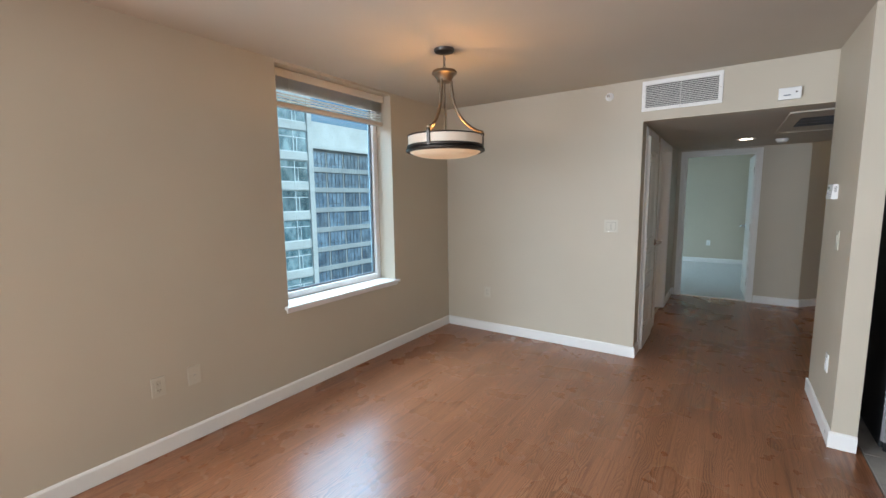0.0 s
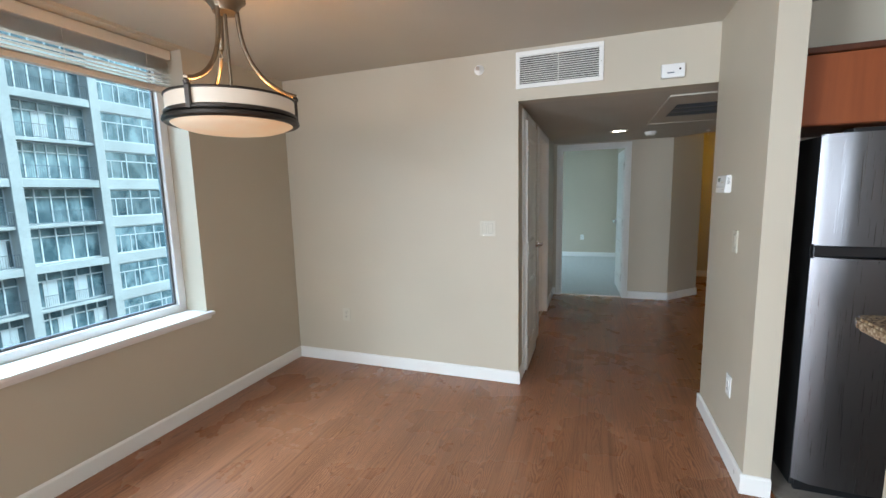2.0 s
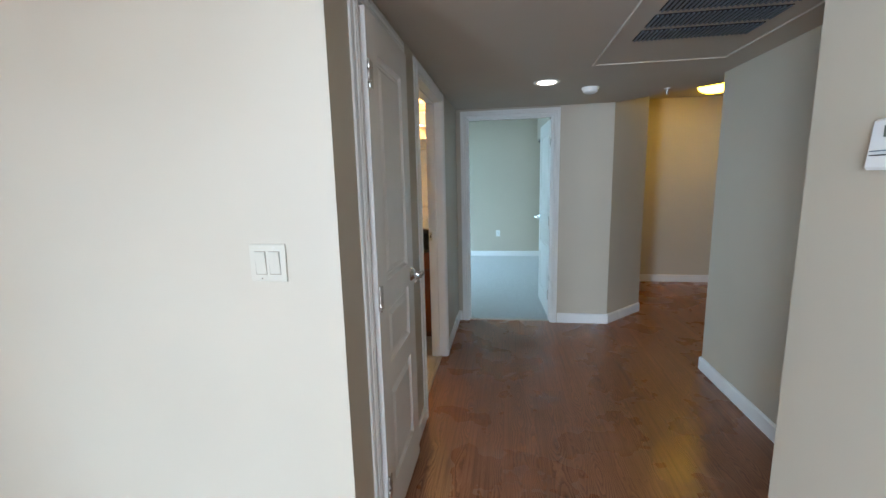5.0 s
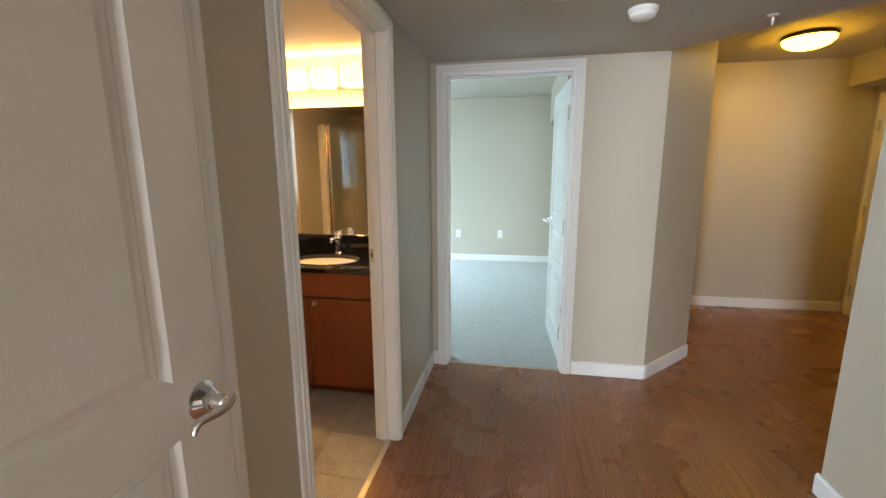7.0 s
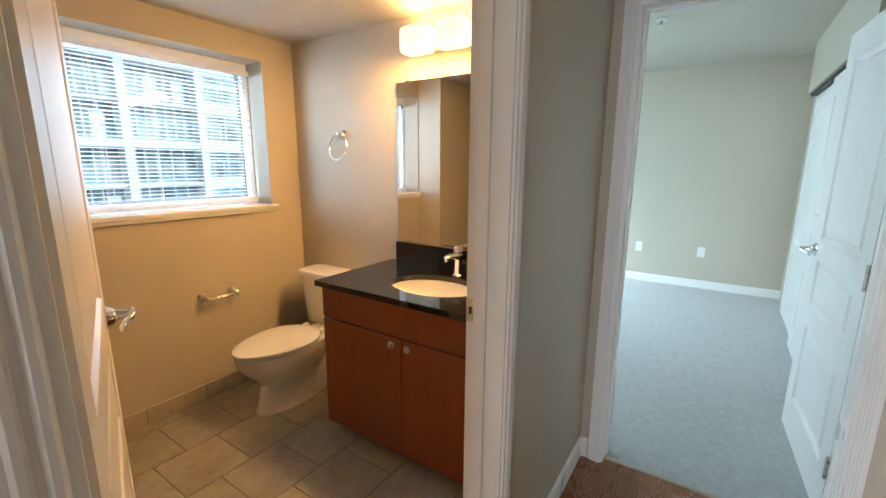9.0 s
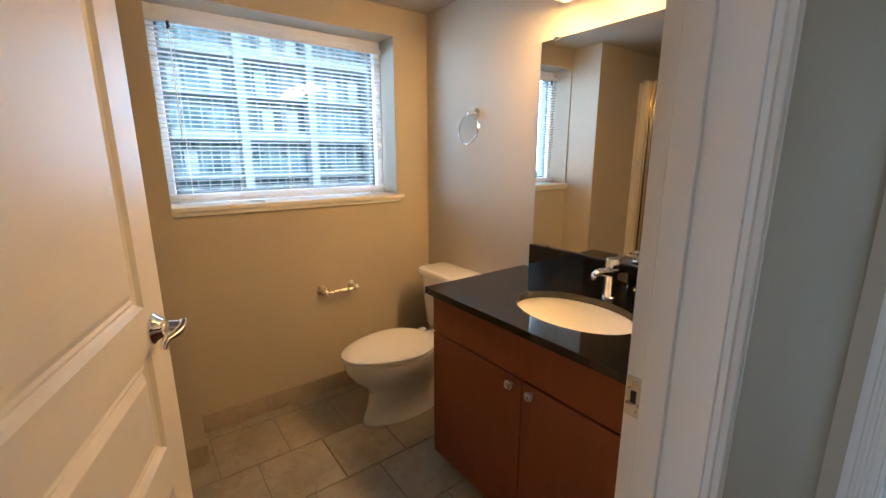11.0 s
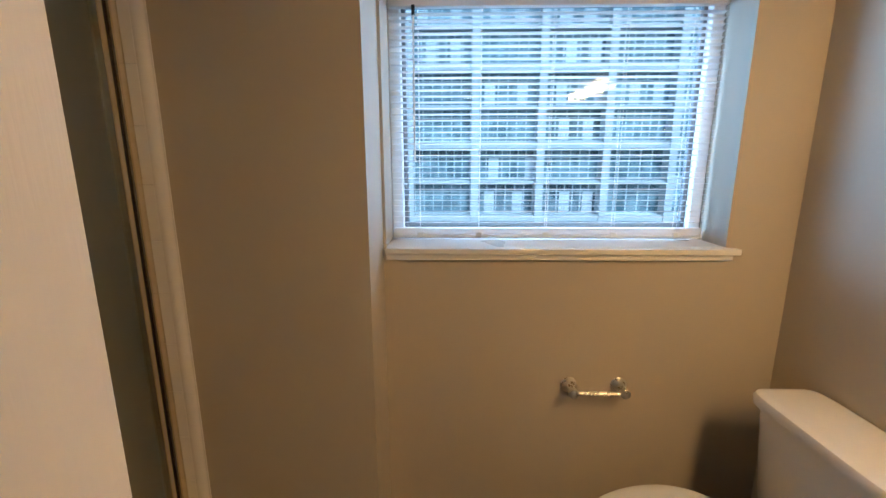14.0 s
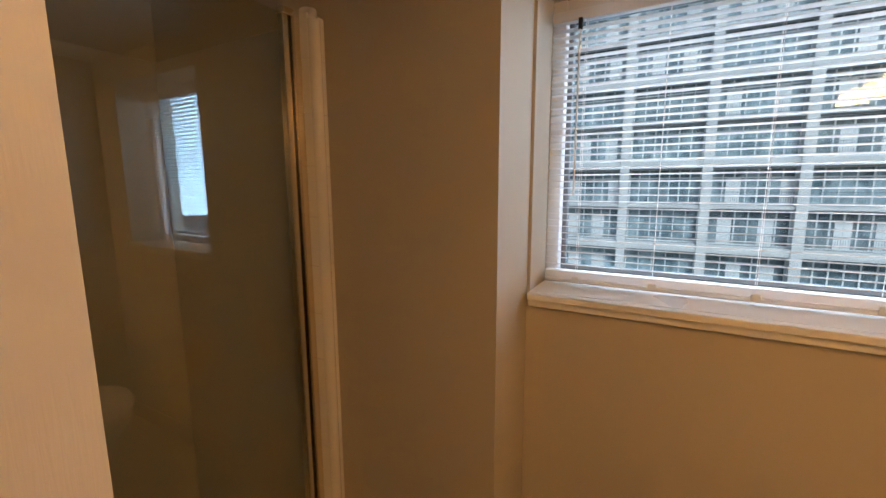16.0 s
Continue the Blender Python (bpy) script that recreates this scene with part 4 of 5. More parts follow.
plate("wall_outlet", "ivory double outlet low on the beige wall", "outlet", (XW, 1.038, 0.415), "+x")
plate("cable_jack", "ivory cable jack plate on the beige wall", "outlet", (XW, 1.236, 0.415), "+x", kind="jack")
plate("wall_outlet", "ivory double outlet on the dining wall", "outlet", (-2.152, YD, 0.44), "-y")
plate("light_switch", "ivory double rocker switch on the dining wall", "light switch", (-0.876, YD, 1.205), "-y", w=0.12, kind="rocker")
plate("light_switch", "ivory single rocker switch on the wall end", "light switch", (XT, 3.575, 1.19), "-x", w=0.078, kind="rocker")
plate("wall_outlet", "white double outlet low on the wall end", "outlet", (XT, 3.52, 0.42), "-x", mat=WHITEPLASTIC)
for x, k in ((-0.32, "outlet"), (-0.985, "jack")):
    plate("wall_outlet", "white outlet plate on the bedroom wall", "outlet", (x, 10.80, 0.435), "-y", kind=k, mat=WHITEPLASTIC)


def thermostat():
    t = thing("thermostat", (XT, 3.785, 1.44), "white wall thermostat with a small grey display", "thermostat")
    y0, y1, z0, z1 = 3.70, 3.872, 1.442, 1.538
    part("back_plate", box(B(), XT - 0.008, y0 + 0.004, z0 + 0.003, XT, y1 - 0.004, z1 - 0.003, 0.002), WHITEPLASTIC, t)
    bm = B()
    prof = [(0.006, z0), (0.030, z0), (0.034, z0 + 0.006), (0.027, z1 - 0.004), (0.022, z1), (0.006, z1)]
    extrude_profile(bm, prof, lambda u, v, s_: Vector((XT - u, y0 + s_, v)), y1 - y0)
    part("body", bm, WHITEPLASTIC, t)
    part("display", box(B(), XT - 0.0320, 3.805, 1.503, XT - 0.0270, 3.842, 1.524), material("grey_display", (0.16, 0.18, 0.15), 0.2), t, "grey display")
    for i in range(3):
        part("button", box(B(), XT - 0.0335, 3.735 + 0.017 * i, 1.496, XT - 0.0285, 3.744 + 0.017 * i, 1.502, 0.001), IVORY, t)
    for i, (yy, zz, ww) in enumerate(((3.84, 1.478, 0.05), (3.84, 1.470, 0.05), (3.775, 1.474, 0.035), (3.735, 1.474, 0.02), (3.735, 1.460, 0.025))):
        part("marking", box(B(), XT - 0.0348, yy - ww / 2, zz - 0.001, XT - 0.031, yy + ww / 2, zz + 0.001), BLACK if i % 2 else RAILING, t, "small unreadable grey marking")
    for i in range(6):
        part("vent_slot", box(B(), XT - 0.022, y0 - 0.0008, 1.490 + 0.006 * i, XT - 0.010, y0 + 0.0008, 1.4925 + 0.006 * i), BLACK, t)


thermostat()


def supply_grille():
    x0, x1, z0, z1 = -0.662, -0.085, 2.19, 2.437
    t = thing("air_vent", ((x0 + x1) / 2, YD, z0), "white slatted air supply grille on the bulkhead", "vent")
    y = YD
    # dark sheet on the wall face, painted shade in place of a duct
    part("backing", box(B(), x0 + 0.03, y - 0.0035, z0 + 0.03, x1 - 0.03, y - 0.0005, z1 - 0.03), DUCT_SHADE, t, "flat dark sheet for the shade in the duct")
    bm = B()
    w = 0.030
    for a in ((x0, z0, x1, z0 + w), (x0, z1 - w, x1, z1), (x0, z0 + w, x0 + w, z1 - w), (x1 - w, z0 + w, x1, z1 - w)):
        box(bm, a[0], y - 0.012, a[1], a[2], y - 0.0002, a[3], 0.003)
    part("frame", bm, TRIM, t)
    part("divider", box(B(), (x0 + x1) / 2 - 0.003, y - 0.014, z0 + w, (x0 + x1) / 2 + 0.003, y - 0.003, z1 - w), TRIM, t)
    n = 13
    for i in range(n):
        zc = z0 + w + (z1 - z0 - 2 * w) * (i + 0.5) / n
        bm = B()
        prof = [(0.0, 0.006), (0.012, -0.004), (0.0132, -0.0028), (0.0012, 0.0075)]
        extrude_profile(bm, prof, lambda u, v, s_: Vector((x0 + w + s_, y - 0.002 - u, zc + v)), x1 - x0 - 2 * w)
        part("slat", bm, TRIM, t)
    for xx, zz in ((x0 + 0.015, (z0 + z1) / 2), (x1 - 0.015, (z0 + z1) / 2), ((x0 + x1) / 2, z0 + 0.014)):
        part("screw", lathe(B(), (xx, y - 0.0135, zz), [(0.003, 0), (0.004, 0.0015)], 8, "y"), NICKEL, t)


supply_grille()

det = thing("gas_detector", (0.32, YD, 2.155), "white plastic wall detector with a small round light", "detector")
part("body", box(B(), 0.255, YD - 0.034, 2.157, 0.385, YD, 2.240, 0.006, 2), WHITEPLASTIC, det)
part("light", lathe(B(), (0.357, YD - 0.0355, 2.205), [(0.006, 0), (0.006, 0.003)], 12, "y"), BRONZE, det, "small dark indicator")
part("label_bar", box(B(), 0.285, YD - 0.0346, 2.182, 0.325, YD - 0.0336, 2.190), RAILING, det, "unreadable grey label bar")

spr = thing("fire_sprinkler", (-0.927, YD, 2.352), "chrome sidewall fire sprinkler head", "sprinkler")
part("escutcheon", lathe(B(), (-0.927, YD, 2.352), [(0.036, 0), (0.036, -0.003), (0.026, -0.010), (0.014, -0.012)], 24, "y"), WHITEPLASTIC, spr, "", True)
part("head", lathe(B(), (-0.927, YD, 2.352), [(0.008, -0.010), (0.008, -0.03), (0.004, -0.034), (0.004, -0.048), (0.014, -0.050), (0.014, -0.052)], 16, "y"), CHROME, spr, "", True)

# ---------------------------------------------------------------- hall ceiling


def return_panel():
    x0, x1, y0, y1 = 0.355, 1.10, 4.36, 5.69
    t = thing("return_air_panel", ((x0 + x1) / 2, (y0 + y1) / 2, HH), "painted ceiling access panel with a dark return air grille", "vent")
    t.matrix_basis = pose((x0 + x1) / 2, (y0 + y1) / 2, HH)
    bm = B()
    w = 0.02
    for a in ((x0, y0, x1, y0 + w), (x0, y1 - w, x1, y1), (x0, y0 + w, x0 + w, y1 - w), (x1 - w, y0 + w, x1, y1 - w)):
        box(bm, a[0], a[1], HH - 0.012, a[2], a[3], HH + 0.0, 0.003)
    part("frame", bm, CEIL, t, "painted frame")
    part("panel", box(B(), x0 + w, y0 + w, HH - 0.006, x1 - w, y1 - w, HH - 0.0005), CEIL, t)
    gx0, gx1 = 0.46, 0.98
    for j in range(3):
        gy0 = 4.72 + 0.19 * j
        # flat black sheet under the ceiling stands in for shade between the blades
        g = part("grille", box(B(), gx0, gy0, HH - 0.0085, gx1, gy0 + 0.15, HH - 0.0065), DUCT_SHADE, t, "flat dark sheet for the shade behind the blades")
        for i in range(26):
            xx = gx0 + (gx1 - gx0) * (i + 0.5) / 26
            part("blade", box(B(), xx - 0.0035, gy0 + 0.003, HH - 0.0145, xx + 0.0035, gy0 + 0.147, HH - 0.009), RAILING, g)


return_panel()
can = thing("recessed_light", (0.125, 6.095, HH), "lit recessed ceiling light with a white trim ring", "lamp")
part("trim_ring", lathe(B(), (0.125, 6.095, HH), [(0.066, 0), (0.066, -0.004), (0.086, -0.007), (0.092, -0.002), (0.092, 0)], 40), TRIM, can, "", True)
part("lens", lathe(B(), (0.125, 6.095, HH), [(0.004, -0.0045), (0.05, -0.0045), (0.066, -0.003), (0.066, -0.0005)], 32), CANLIT, can, "lit lens", True)
smoke = thing("smoke_detector", (0.47, 6.36, HH), "white round smoke detector on the ceiling", "smoke detector")
part("base", lathe(B(), (0.47, 6.36, HH), [(0.062, 0), (0.062, -0.014), (0.058, -0.018)], 36), WHITEPLASTIC, smoke, "", True)
part("cap", lathe(B(), (0.47, 6.36, HH), [(0.056, -0.018), (0.052, -0.034), (0.04, -0.042), (0.004, -0.044)], 36), WHITEPLASTIC, smoke, "", True)
spr2 = thing("fire_sprinkler", (1.08, 6.55, HH), "small pendent fire sprinkler on the hall ceiling", "sprinkler")
part("escutcheon", lathe(B(), (1.08, 6.55, HH), [(0.024, 0), (0.024, -0.003), (0.012, -0.007)], 20), WHITEPLASTIC, spr2, "", True)
part("head", lathe(B(), (1.08, 6.55, HH), [(0.007, -0.008), (0.007, -0.03), (0.004, -0.034), (0.004, -0.045), (0.015, -0.047), (0.015, -0.049)], 16), NICKEL, spr2, "", True)

dome = thing("ceiling_light", (2.10, 8.10, HE), "lit frosted dome ceiling light with a metal rim", "lamp")
part("base", lathe(B(), (2.10, 8.10, HE), [(0.165, 0), (0.175, -0.012), (0.172, -0.028), (0.16, -0.03)], 48), BRONZE, dome, "metal rim", True)
part("bowl", lathe(B(), (2.10, 8.10, HE), [(0.168, -0.03), (0.162, -0.05), (0.14, -0.072), (0.10, -0.090), (0.05, -0.100), (0.004, -0.103)], 48), DOME, dome, "lit frosted glass", True)

# ---------------------------------------------------------------- kitchen


def fridge():
    x0, x1, y0, y1 = 0.80, 1.54, 3.335, 3.95
    f = thing("refrigerator", ((x0 + x1) / 2, (y0 + y1) / 2, 0), "stainless steel refrigerator with a freezer on top and black sides", "refrigerator")
    part("cabinet", box(B(), x0, y0 + 0.012, 0.02, x1, y1, 1.685, 0.006, 2), BLACK, f, "black textured cabinet")

    def front(z0, z1):
        bm = B()
        pts = []
        for i in range(13):
            s_ = i / 12
            x = x0 + (x1 - x0) * s_
            pts.append((x, y0 - 0.025 - 0.030 * math.sin(math.pi * s_) ** 0.7 if 0 < i < 12 else y0 - 0.004))
        prism(bm, pts + [(x1, y0 + 0.008), (x0, y0 + 0.008)], z0, z1)
        es = [e for e in bm.edges if abs(e.verts[0].co.z - e.verts[1].co.z) < 1e-6]
        bmesh.ops.bevel(bm, geom=es, offset=0.006, segments=2, affect="EDGES")
        return bm
    d1 = part("freezer_door", front(1.205, 1.69), STEEL, f, "stainless freezer door", True)
    d2 = part("fridge_door", front(0.06, 1.15), STEEL, f, "stainless lower door", True)
    part("door_edge", box(B(), x0 - 0.002, y0 - 0.004, 1.205, x0 + 0.012, y0 + 0.012, 1.69, 0.002), BLACK, d1)
    part("door_edge", box(B(), x0 - 0.002, y0 - 0.004, 0.06, x0 + 0.012, y0 + 0.012, 1.15, 0.002), BLACK, d2)
    part("handle_recess", box(B(), x0, y0 - 0.018, 1.152, x1, y0 + 0.012, 1.203, 0.006, 2), BLACKGLOSS, f, "black handle recess")
    part("hinge_cover", box(B(), x0 + 0.10, y0 - 0.02, 1.688, x0 + 0.22, y0 + 0.06, 1.71, 0.006, 2), BLACK, f)
    part("kick_grille", box(B(), x0 + 0.02, y0 + 0.005, 0.0, x1 - 0.02, y0 + 0.03, 0.055, 0.003), BLACK, f)


fridge()


def wall_cabinet():
    x0, x1, y0, y1, z0, z1 = 0.706, 1.56, 3.42, YD - 0.11, 1.74, 2.05
    c = thing("wall_cabinet", ((x0 + x1) / 2, y1, z0), "cherry wood cabinet over the refrigerator", "cabinet")
    part("body", box(B(), x0, y0 + 0.02, z0, x1, y1, z1), KCHERRY, c)
    xm = (x0 + x1) / 2
    for a, b_, hx in ((x0 + 0.002, xm - 0.0015, xm - 0.045), (xm + 0.0015, x1 - 0.002, xm + 0.045)):
        d = part("door", box(B(), a, y0, z0 + 0.002, b_, y0 + 0.019, z1 - 0.002, 0.002), KCHERRY, c)
        bm = B()
        tube(bm, [(hx, y0 - 0.028, z0 + 0.03), (hx, y0 - 0.028, z0 + 0.16)], 0.005, 10)
        tube(bm, [(hx, y0, z0 + 0.045), (hx, y0 - 0.028, z0 + 0.045)], 0.004, 8)
        tube(bm, [(hx, y0, z0 + 0.145), (hx, y0 - 0.028, z0 + 0.145)], 0.004, 8)
        part("handle", bm, NICKEL, d, "satin metal bar handle", True)
    part("crown", box(B(), x0, y0 - 0.012, z1, x1, y1, z1 + 0.028, 0.004), cherry("dark_crown_wood", (0.06, 0.018, 0.008), (0.09, 0.028, 0.012), 0.4), c, "dark wood top trim")


wall_cabinet()
bar = thing("breakfast_bar", (0.82, 1.2, 0), "breakfast bar with a speckled granite top on a beige half wall", "counter")
part("half_wall", box(B(), 0.74, -0.4, 0, 0.86, 2.60, 1.03), WALL, bar)
bm = B()
prism(bm, [(0.63, -0.45), (0.63, 2.60), (0.645, 2.64), (0.68, 2.655), (0.98, 2.655), (1.0, 2.64), (1.0, -0.45)], 1.03, 1.068)
bmesh.ops.bevel(bm, geom=[e for e in bm.edges if abs(e.verts[0].co.z - e.verts[1].co.z) < 1e-6], offset=0.008, segments=2, affect="EDGES")
part("granite_top", bm, BROWNSTONE, bar, "speckled brown granite top")



def kitchen_unit(y0, y1, x_front, z0, z1, door_z0, handle_z, label, x_back=3.298):
    """A cherry cabinet against the east kitchen wall with two flat doors and bar handles."""
    c = thing("kitchen_cabinet", (x_back, (y0 + y1) / 2, z0), label, "cabinet", "kitchen cabinets")
    part("body", box(B(), x_front + 0.02, y0 + 0.001, z0 if z0 > 0 else 0.09, x_back, y1 - 0.001, z1), KCHERRY, c)
    if z0 == 0:
        part("toe_kick", box(B(), x_front + 0.08, y0 + 0.001, 0, x_back, y1 - 0.001, 0.09), BLACK, c, "dark recessed toe kick")
    ym = (y0 + y1) / 2
    for a, b_, hy in ((y0 + 0.002, ym - 0.0015, ym - 0.045), (ym + 0.0015, y1 - 0.002, ym + 0.045)):
        d = part("door", box(B(), x_front, a, door_z0, x_front + 0.019, b_, z1 - 0.003, 0.002), KCHERRY, c)
        bm = tube(B(), [(x_front - 0.028, hy, handle_z), (x_front - 0.028, hy, handle_z + 0.13)], 0.005, 8)
        for dz in (0.015, 0.115):
            tube(bm, [(x_front, hy, handle_z + dz), (x_front - 0.028, hy, handle_z + dz)], 0.004, 8)
        part("handle", bm, NICKEL, d, "satin metal bar handle", True)


# unseen run, guessed from the fridge's dark reflection; added to cut bounced light
for k in range(5):
    y0 = -0.52 + 0.84 * k
    kitchen_unit(y0, y0 + 0.84, 2.70, 0, 0.86, 0.095, 0.70, "cherry wood base cabinet under a granite counter")
    kitchen_unit(y0, y0 + 0.84, 2.97, 1.40, 2.05, 1.403, 1.43, "cherry wood wall cabinet over the counter")
solid("kitchen_counter", box(B(), 2.67, -0.54, 0.86, 3.298, 3.70, 0.90, 0.006, 2), BROWNSTONE, "speckled brown granite kitchen counter", "countertop")

# ---------------------------------------------------------------- bathroom


def vanity():
    x0, x1, yf, yb, zt = -1.808, XH - 0.122, 6.53, YB2, 0.815
    v = thing("vanity_cabinet", ((x0 + x1) / 2, (yf + yb) / 2, 0), "cherry wood vanity cabinet with two flat doors", "cabinet")
    bm = B()
    box(bm, x0, yf + 0.004, 0.075, x0 + 0.018, yb, zt)
    box(bm, x1 - 0.018, yf + 0.004, 0.075, x1, yb, zt)
    box(bm, x0 + 0.018, yf + 0.004, 0.075, x1 - 0.018, yb, 0.093)
    box(bm, x0 + 0.018, yb - 0.012, 0.093, x1 - 0.018, yb, zt)
    box(bm, x0 + 0.018, yf + 0.004, 0.093, x1 - 0.018, yf + 0.022, zt)
    part("body", bm, CHERRY, v)
    part("toe_kick", box(B(), x0 + 0.07, yf + 0.06, 0, x1, yb, 0.075), cherry("toe_kick_wood", (0.10, 0.028, 0.010), (0.15, 0.045, 0.016), 0.5), v, "dark recessed toe kick")
    xm = -1.302
    part("false_drawer", box(B(), x0 + 0.001, yf - 0.017, 0.658, x1 - 0.002, yf + 0.003, zt - 0.002, 0.002), CHERRY, v)
    part("shadow_gap", box(B(), x0 + 0.002, yf + 0.0005, 0.648, x1 - 0.003, yf + 0.0035, 0.660), BLACK, v, "dark reveal line")
    for a, b_, kx in ((x0 + 0.001, xm - 0.002, xm - 0.045), (xm + 0.002, x1 - 0.002, xm + 0.045)):
        d = part("door", box(B(), a, yf - 0.017, 0.076, b_, yf + 0.003, 0.650, 0.002), CHERRY, v)
        part("knob", lathe(B(), (kx, yf - 0.017, 0.622), [(0.006, 0.0), (0.006, -0.010), (0.015, -0.014), (0.0165, -0.020), (0.012, -0.026), (0.003, -0.028)], 20, "y"), NICKEL, d, "satin metal knob", True)


vanity()


def oval(cx, cy, rx, ry, n, power=2.0):
    out = []
    for k in range(n):
        a = 2 * math.pi * k / n
        c, s_ = math.cos(a), math.sin(a)
        out.append((cx + rx * math.copysign(abs(c) ** (2 / power), c), cy + ry * math.copysign(abs(s_) ** (2 / power), s_)))
    return out


SX, SY, SRX, SRY = -1.30, 6.765, 0.232, 0.165


def countertop():
    t = thing("granite_countertop", (-1.3, 6.8, 0.815), "polished black granite vanity top with a backsplash", "countertop")
    x0, x1, y0, y1, z0, z1 = -1.838, XH - 0.122, 6.493, YB2, 0.815, 0.842
    n = 64
    inner = oval(SX, SY, SRX, SRY, n)
    bm = B()
    rings = {}
    for key, z in (("t", z1), ("b", z0)):
        rings[key] = [bm.verts.new((x, y, z)) for x, y in inner]
        outer = []
        for x, y in inner:
            dx, dy = x - SX, y - SY
            k = min(((x1 if dx > 0 else x0) - SX) / dx if abs(dx) > 1e-9 else 1e9, ((y1 if dy > 0 else y0) - SY) / dy if abs(dy) > 1e-9 else 1e9)
            outer.append([SX + dx * k, SY + dy * k])
        for cx, cy in ((x0, y0), (x1, y0), (x0, y1), (x1, y1)):
            best = min(range(n), key=lambda i: (outer[i][0] - cx) ** 2 + (outer[i][1] - cy) ** 2)
            outer[best] = [cx, cy]
        rings[key + "o"] = [bm.verts.new((x, y, z)) for x, y in outer]
    for i in range(n):
        j = (i + 1) % n
        bm.faces.new((rings["t"][i], rings["t"][j], rings["to"][j], rings["to"][i]))
        bm.faces.new((rings["b"][i], rings["bo"][i], rings["bo"][j], rings["b"][j]))
        bm.faces.new((rings["t"][i], rings["b"][i], rings["b"][j], rings["t"][j]))
        bm.faces.new((rings["to"][i], rings["to"][j], rings["bo"][j], rings["bo"][i]))
    bmesh.ops.recalc_face_normals(bm, faces=bm.faces)
    part("slab", bm, BLACKSTONE, t)
    part("backsplash", box(B(), -1.79, YB2 - 0.022, z1 - 0.001, x1, YB2, 0.958, 0.002), BLACKSTONE, t)
    part("side_splash", box(B(), x1 - 0.02, 6.50, z1 - 0.001, x1, YB2 - 0.022, 0.958, 0.002), BLACKSTONE, t)


countertop()


def basin():
    b = thing("sink_basin", (SX, SY, 0.69), "white porcelain undermount oval sink", "sink")
    bm = B()
    prof = [(1.02, 0.814), (1.015, 0.800), (0.99, 0.775), (0.93, 0.742), (0.80, 0.712), (0.60, 0.694), (0.35, 0.686), (0.10, 0.683)]
    rings = [[bm.verts.new((SX + SRX * r * math.cos(2 * math.pi * k / 48), SY + SRY * r * math.sin(2 * math.pi * k / 48), z)) for k in range(48)] for r, z in prof]
    outp = [(0.12, 0.668), (0.40, 0.672), (0.66, 0.680), (0.88, 0.704), (1.01, 0.738), (1.08, 0.775), (1.10, 0.814)]
    rings += [[bm.verts.new((SX + SRX * r * math.cos(2 * math.pi * k / 48), SY + SRY * r * math.sin(2 * math.pi * k / 48), z)) for k in range(48)] for r, z in outp]
    for r0, r1 in zip(rings, rings[1:] + rings[:1]):
        for k in range(48):
            bm.faces.new((r0[k], r0[(k + 1) % 48], r1[(k + 1) % 48], r1[k]))
    part("bowl", bm, PORCELAIN, b, "", True)
    part("drain", lathe(B(), (SX, SY, 0.684), [(0.026, 0), (0.026, 0.003), (0.018, 0.004), (0.016, 0.001), (0.003, 0.001)], 24), CHROME, b, "chrome drain", True)


basin()


def faucet():
    fx, fy, z = -1.302, 6.985, 0.842
    f = thing("faucet", (fx, fy, z), "chrome single lever bathroom faucet", "faucet")
    part("body", lathe(B(), (fx, fy, z), [(0.028, 0.0), (0.028, 0.005), (0.0235, 0.009), (0.0215, 0.040), (0.022, 0.075), (0.0245, 0.100), (0.0245, 0.112), (0.021, 0.116)], 32), CHROME, f, "", True)
    pts = [(fx, fy - 0.004, z + 0.094), (fx, fy - 0.035, z + 0.107), (fx, fy - 0.070, z + 0.113), (fx, fy - 0.096, z + 0.113), (fx, fy - 0.108, z + 0.108), (fx, fy - 0.110, z + 0.099)]
    spout = part("spout", tube(B(), pts, [0.020, 0.0195, 0.0175, 0.0155, 0.0135, 0.0120], 18, 0.8), CHROME, f, "", True)
    part("aerator", lathe(B(), (fx, fy - 0.110, z + 0.091), [(0.0095, 0.0), (0.0115, 0.001), (0.0115, 0.010)], 18), CHROME, spout, "", True)
    cap = part("lever_cap", lathe(B(), (fx, fy, z + 0.1165), [(0.021, 0.0), (0.0245, 0.003), (0.0240, 0.030), (0.021, 0.037), (0.012, 0.041), (0.003, 0.042)], 32), CHROME, f, "", True)
    part("lever", tube(B(), [(fx, fy + 0.010, z + 0.143), (fx, fy + 0.030, z + 0.152), (fx, fy + 0.055, z + 0.157), (fx, fy + 0.072, z + 0.156)], [0.012, 0.0095, 0.0080, 0.0065], 14, 0.55), CHROME, cap, "", True)


faucet()
mir = thing("mirror", (-1.27, YB2, 0.965), "frameless wall mirror over the vanity", "mirror")
part("glass", box(B(), -1.782, YB2 - 0.007, 0.962, XH - 0.126, YB2 - 0.001, 1.856, 0.0012), MIRROR, mir)
for x, z in ((-1.70, 0.962), (-0.9, 0.962), (-1.70, 1.852), (-0.9, 1.852)):
    part("clip", box(B(), x - 0.014, YB2 - 0.011, z - 0.004, x + 0.014, YB2 - 0.0005, z + 0.010, 0.002), CHROME, mir, "chrome mirror clip")


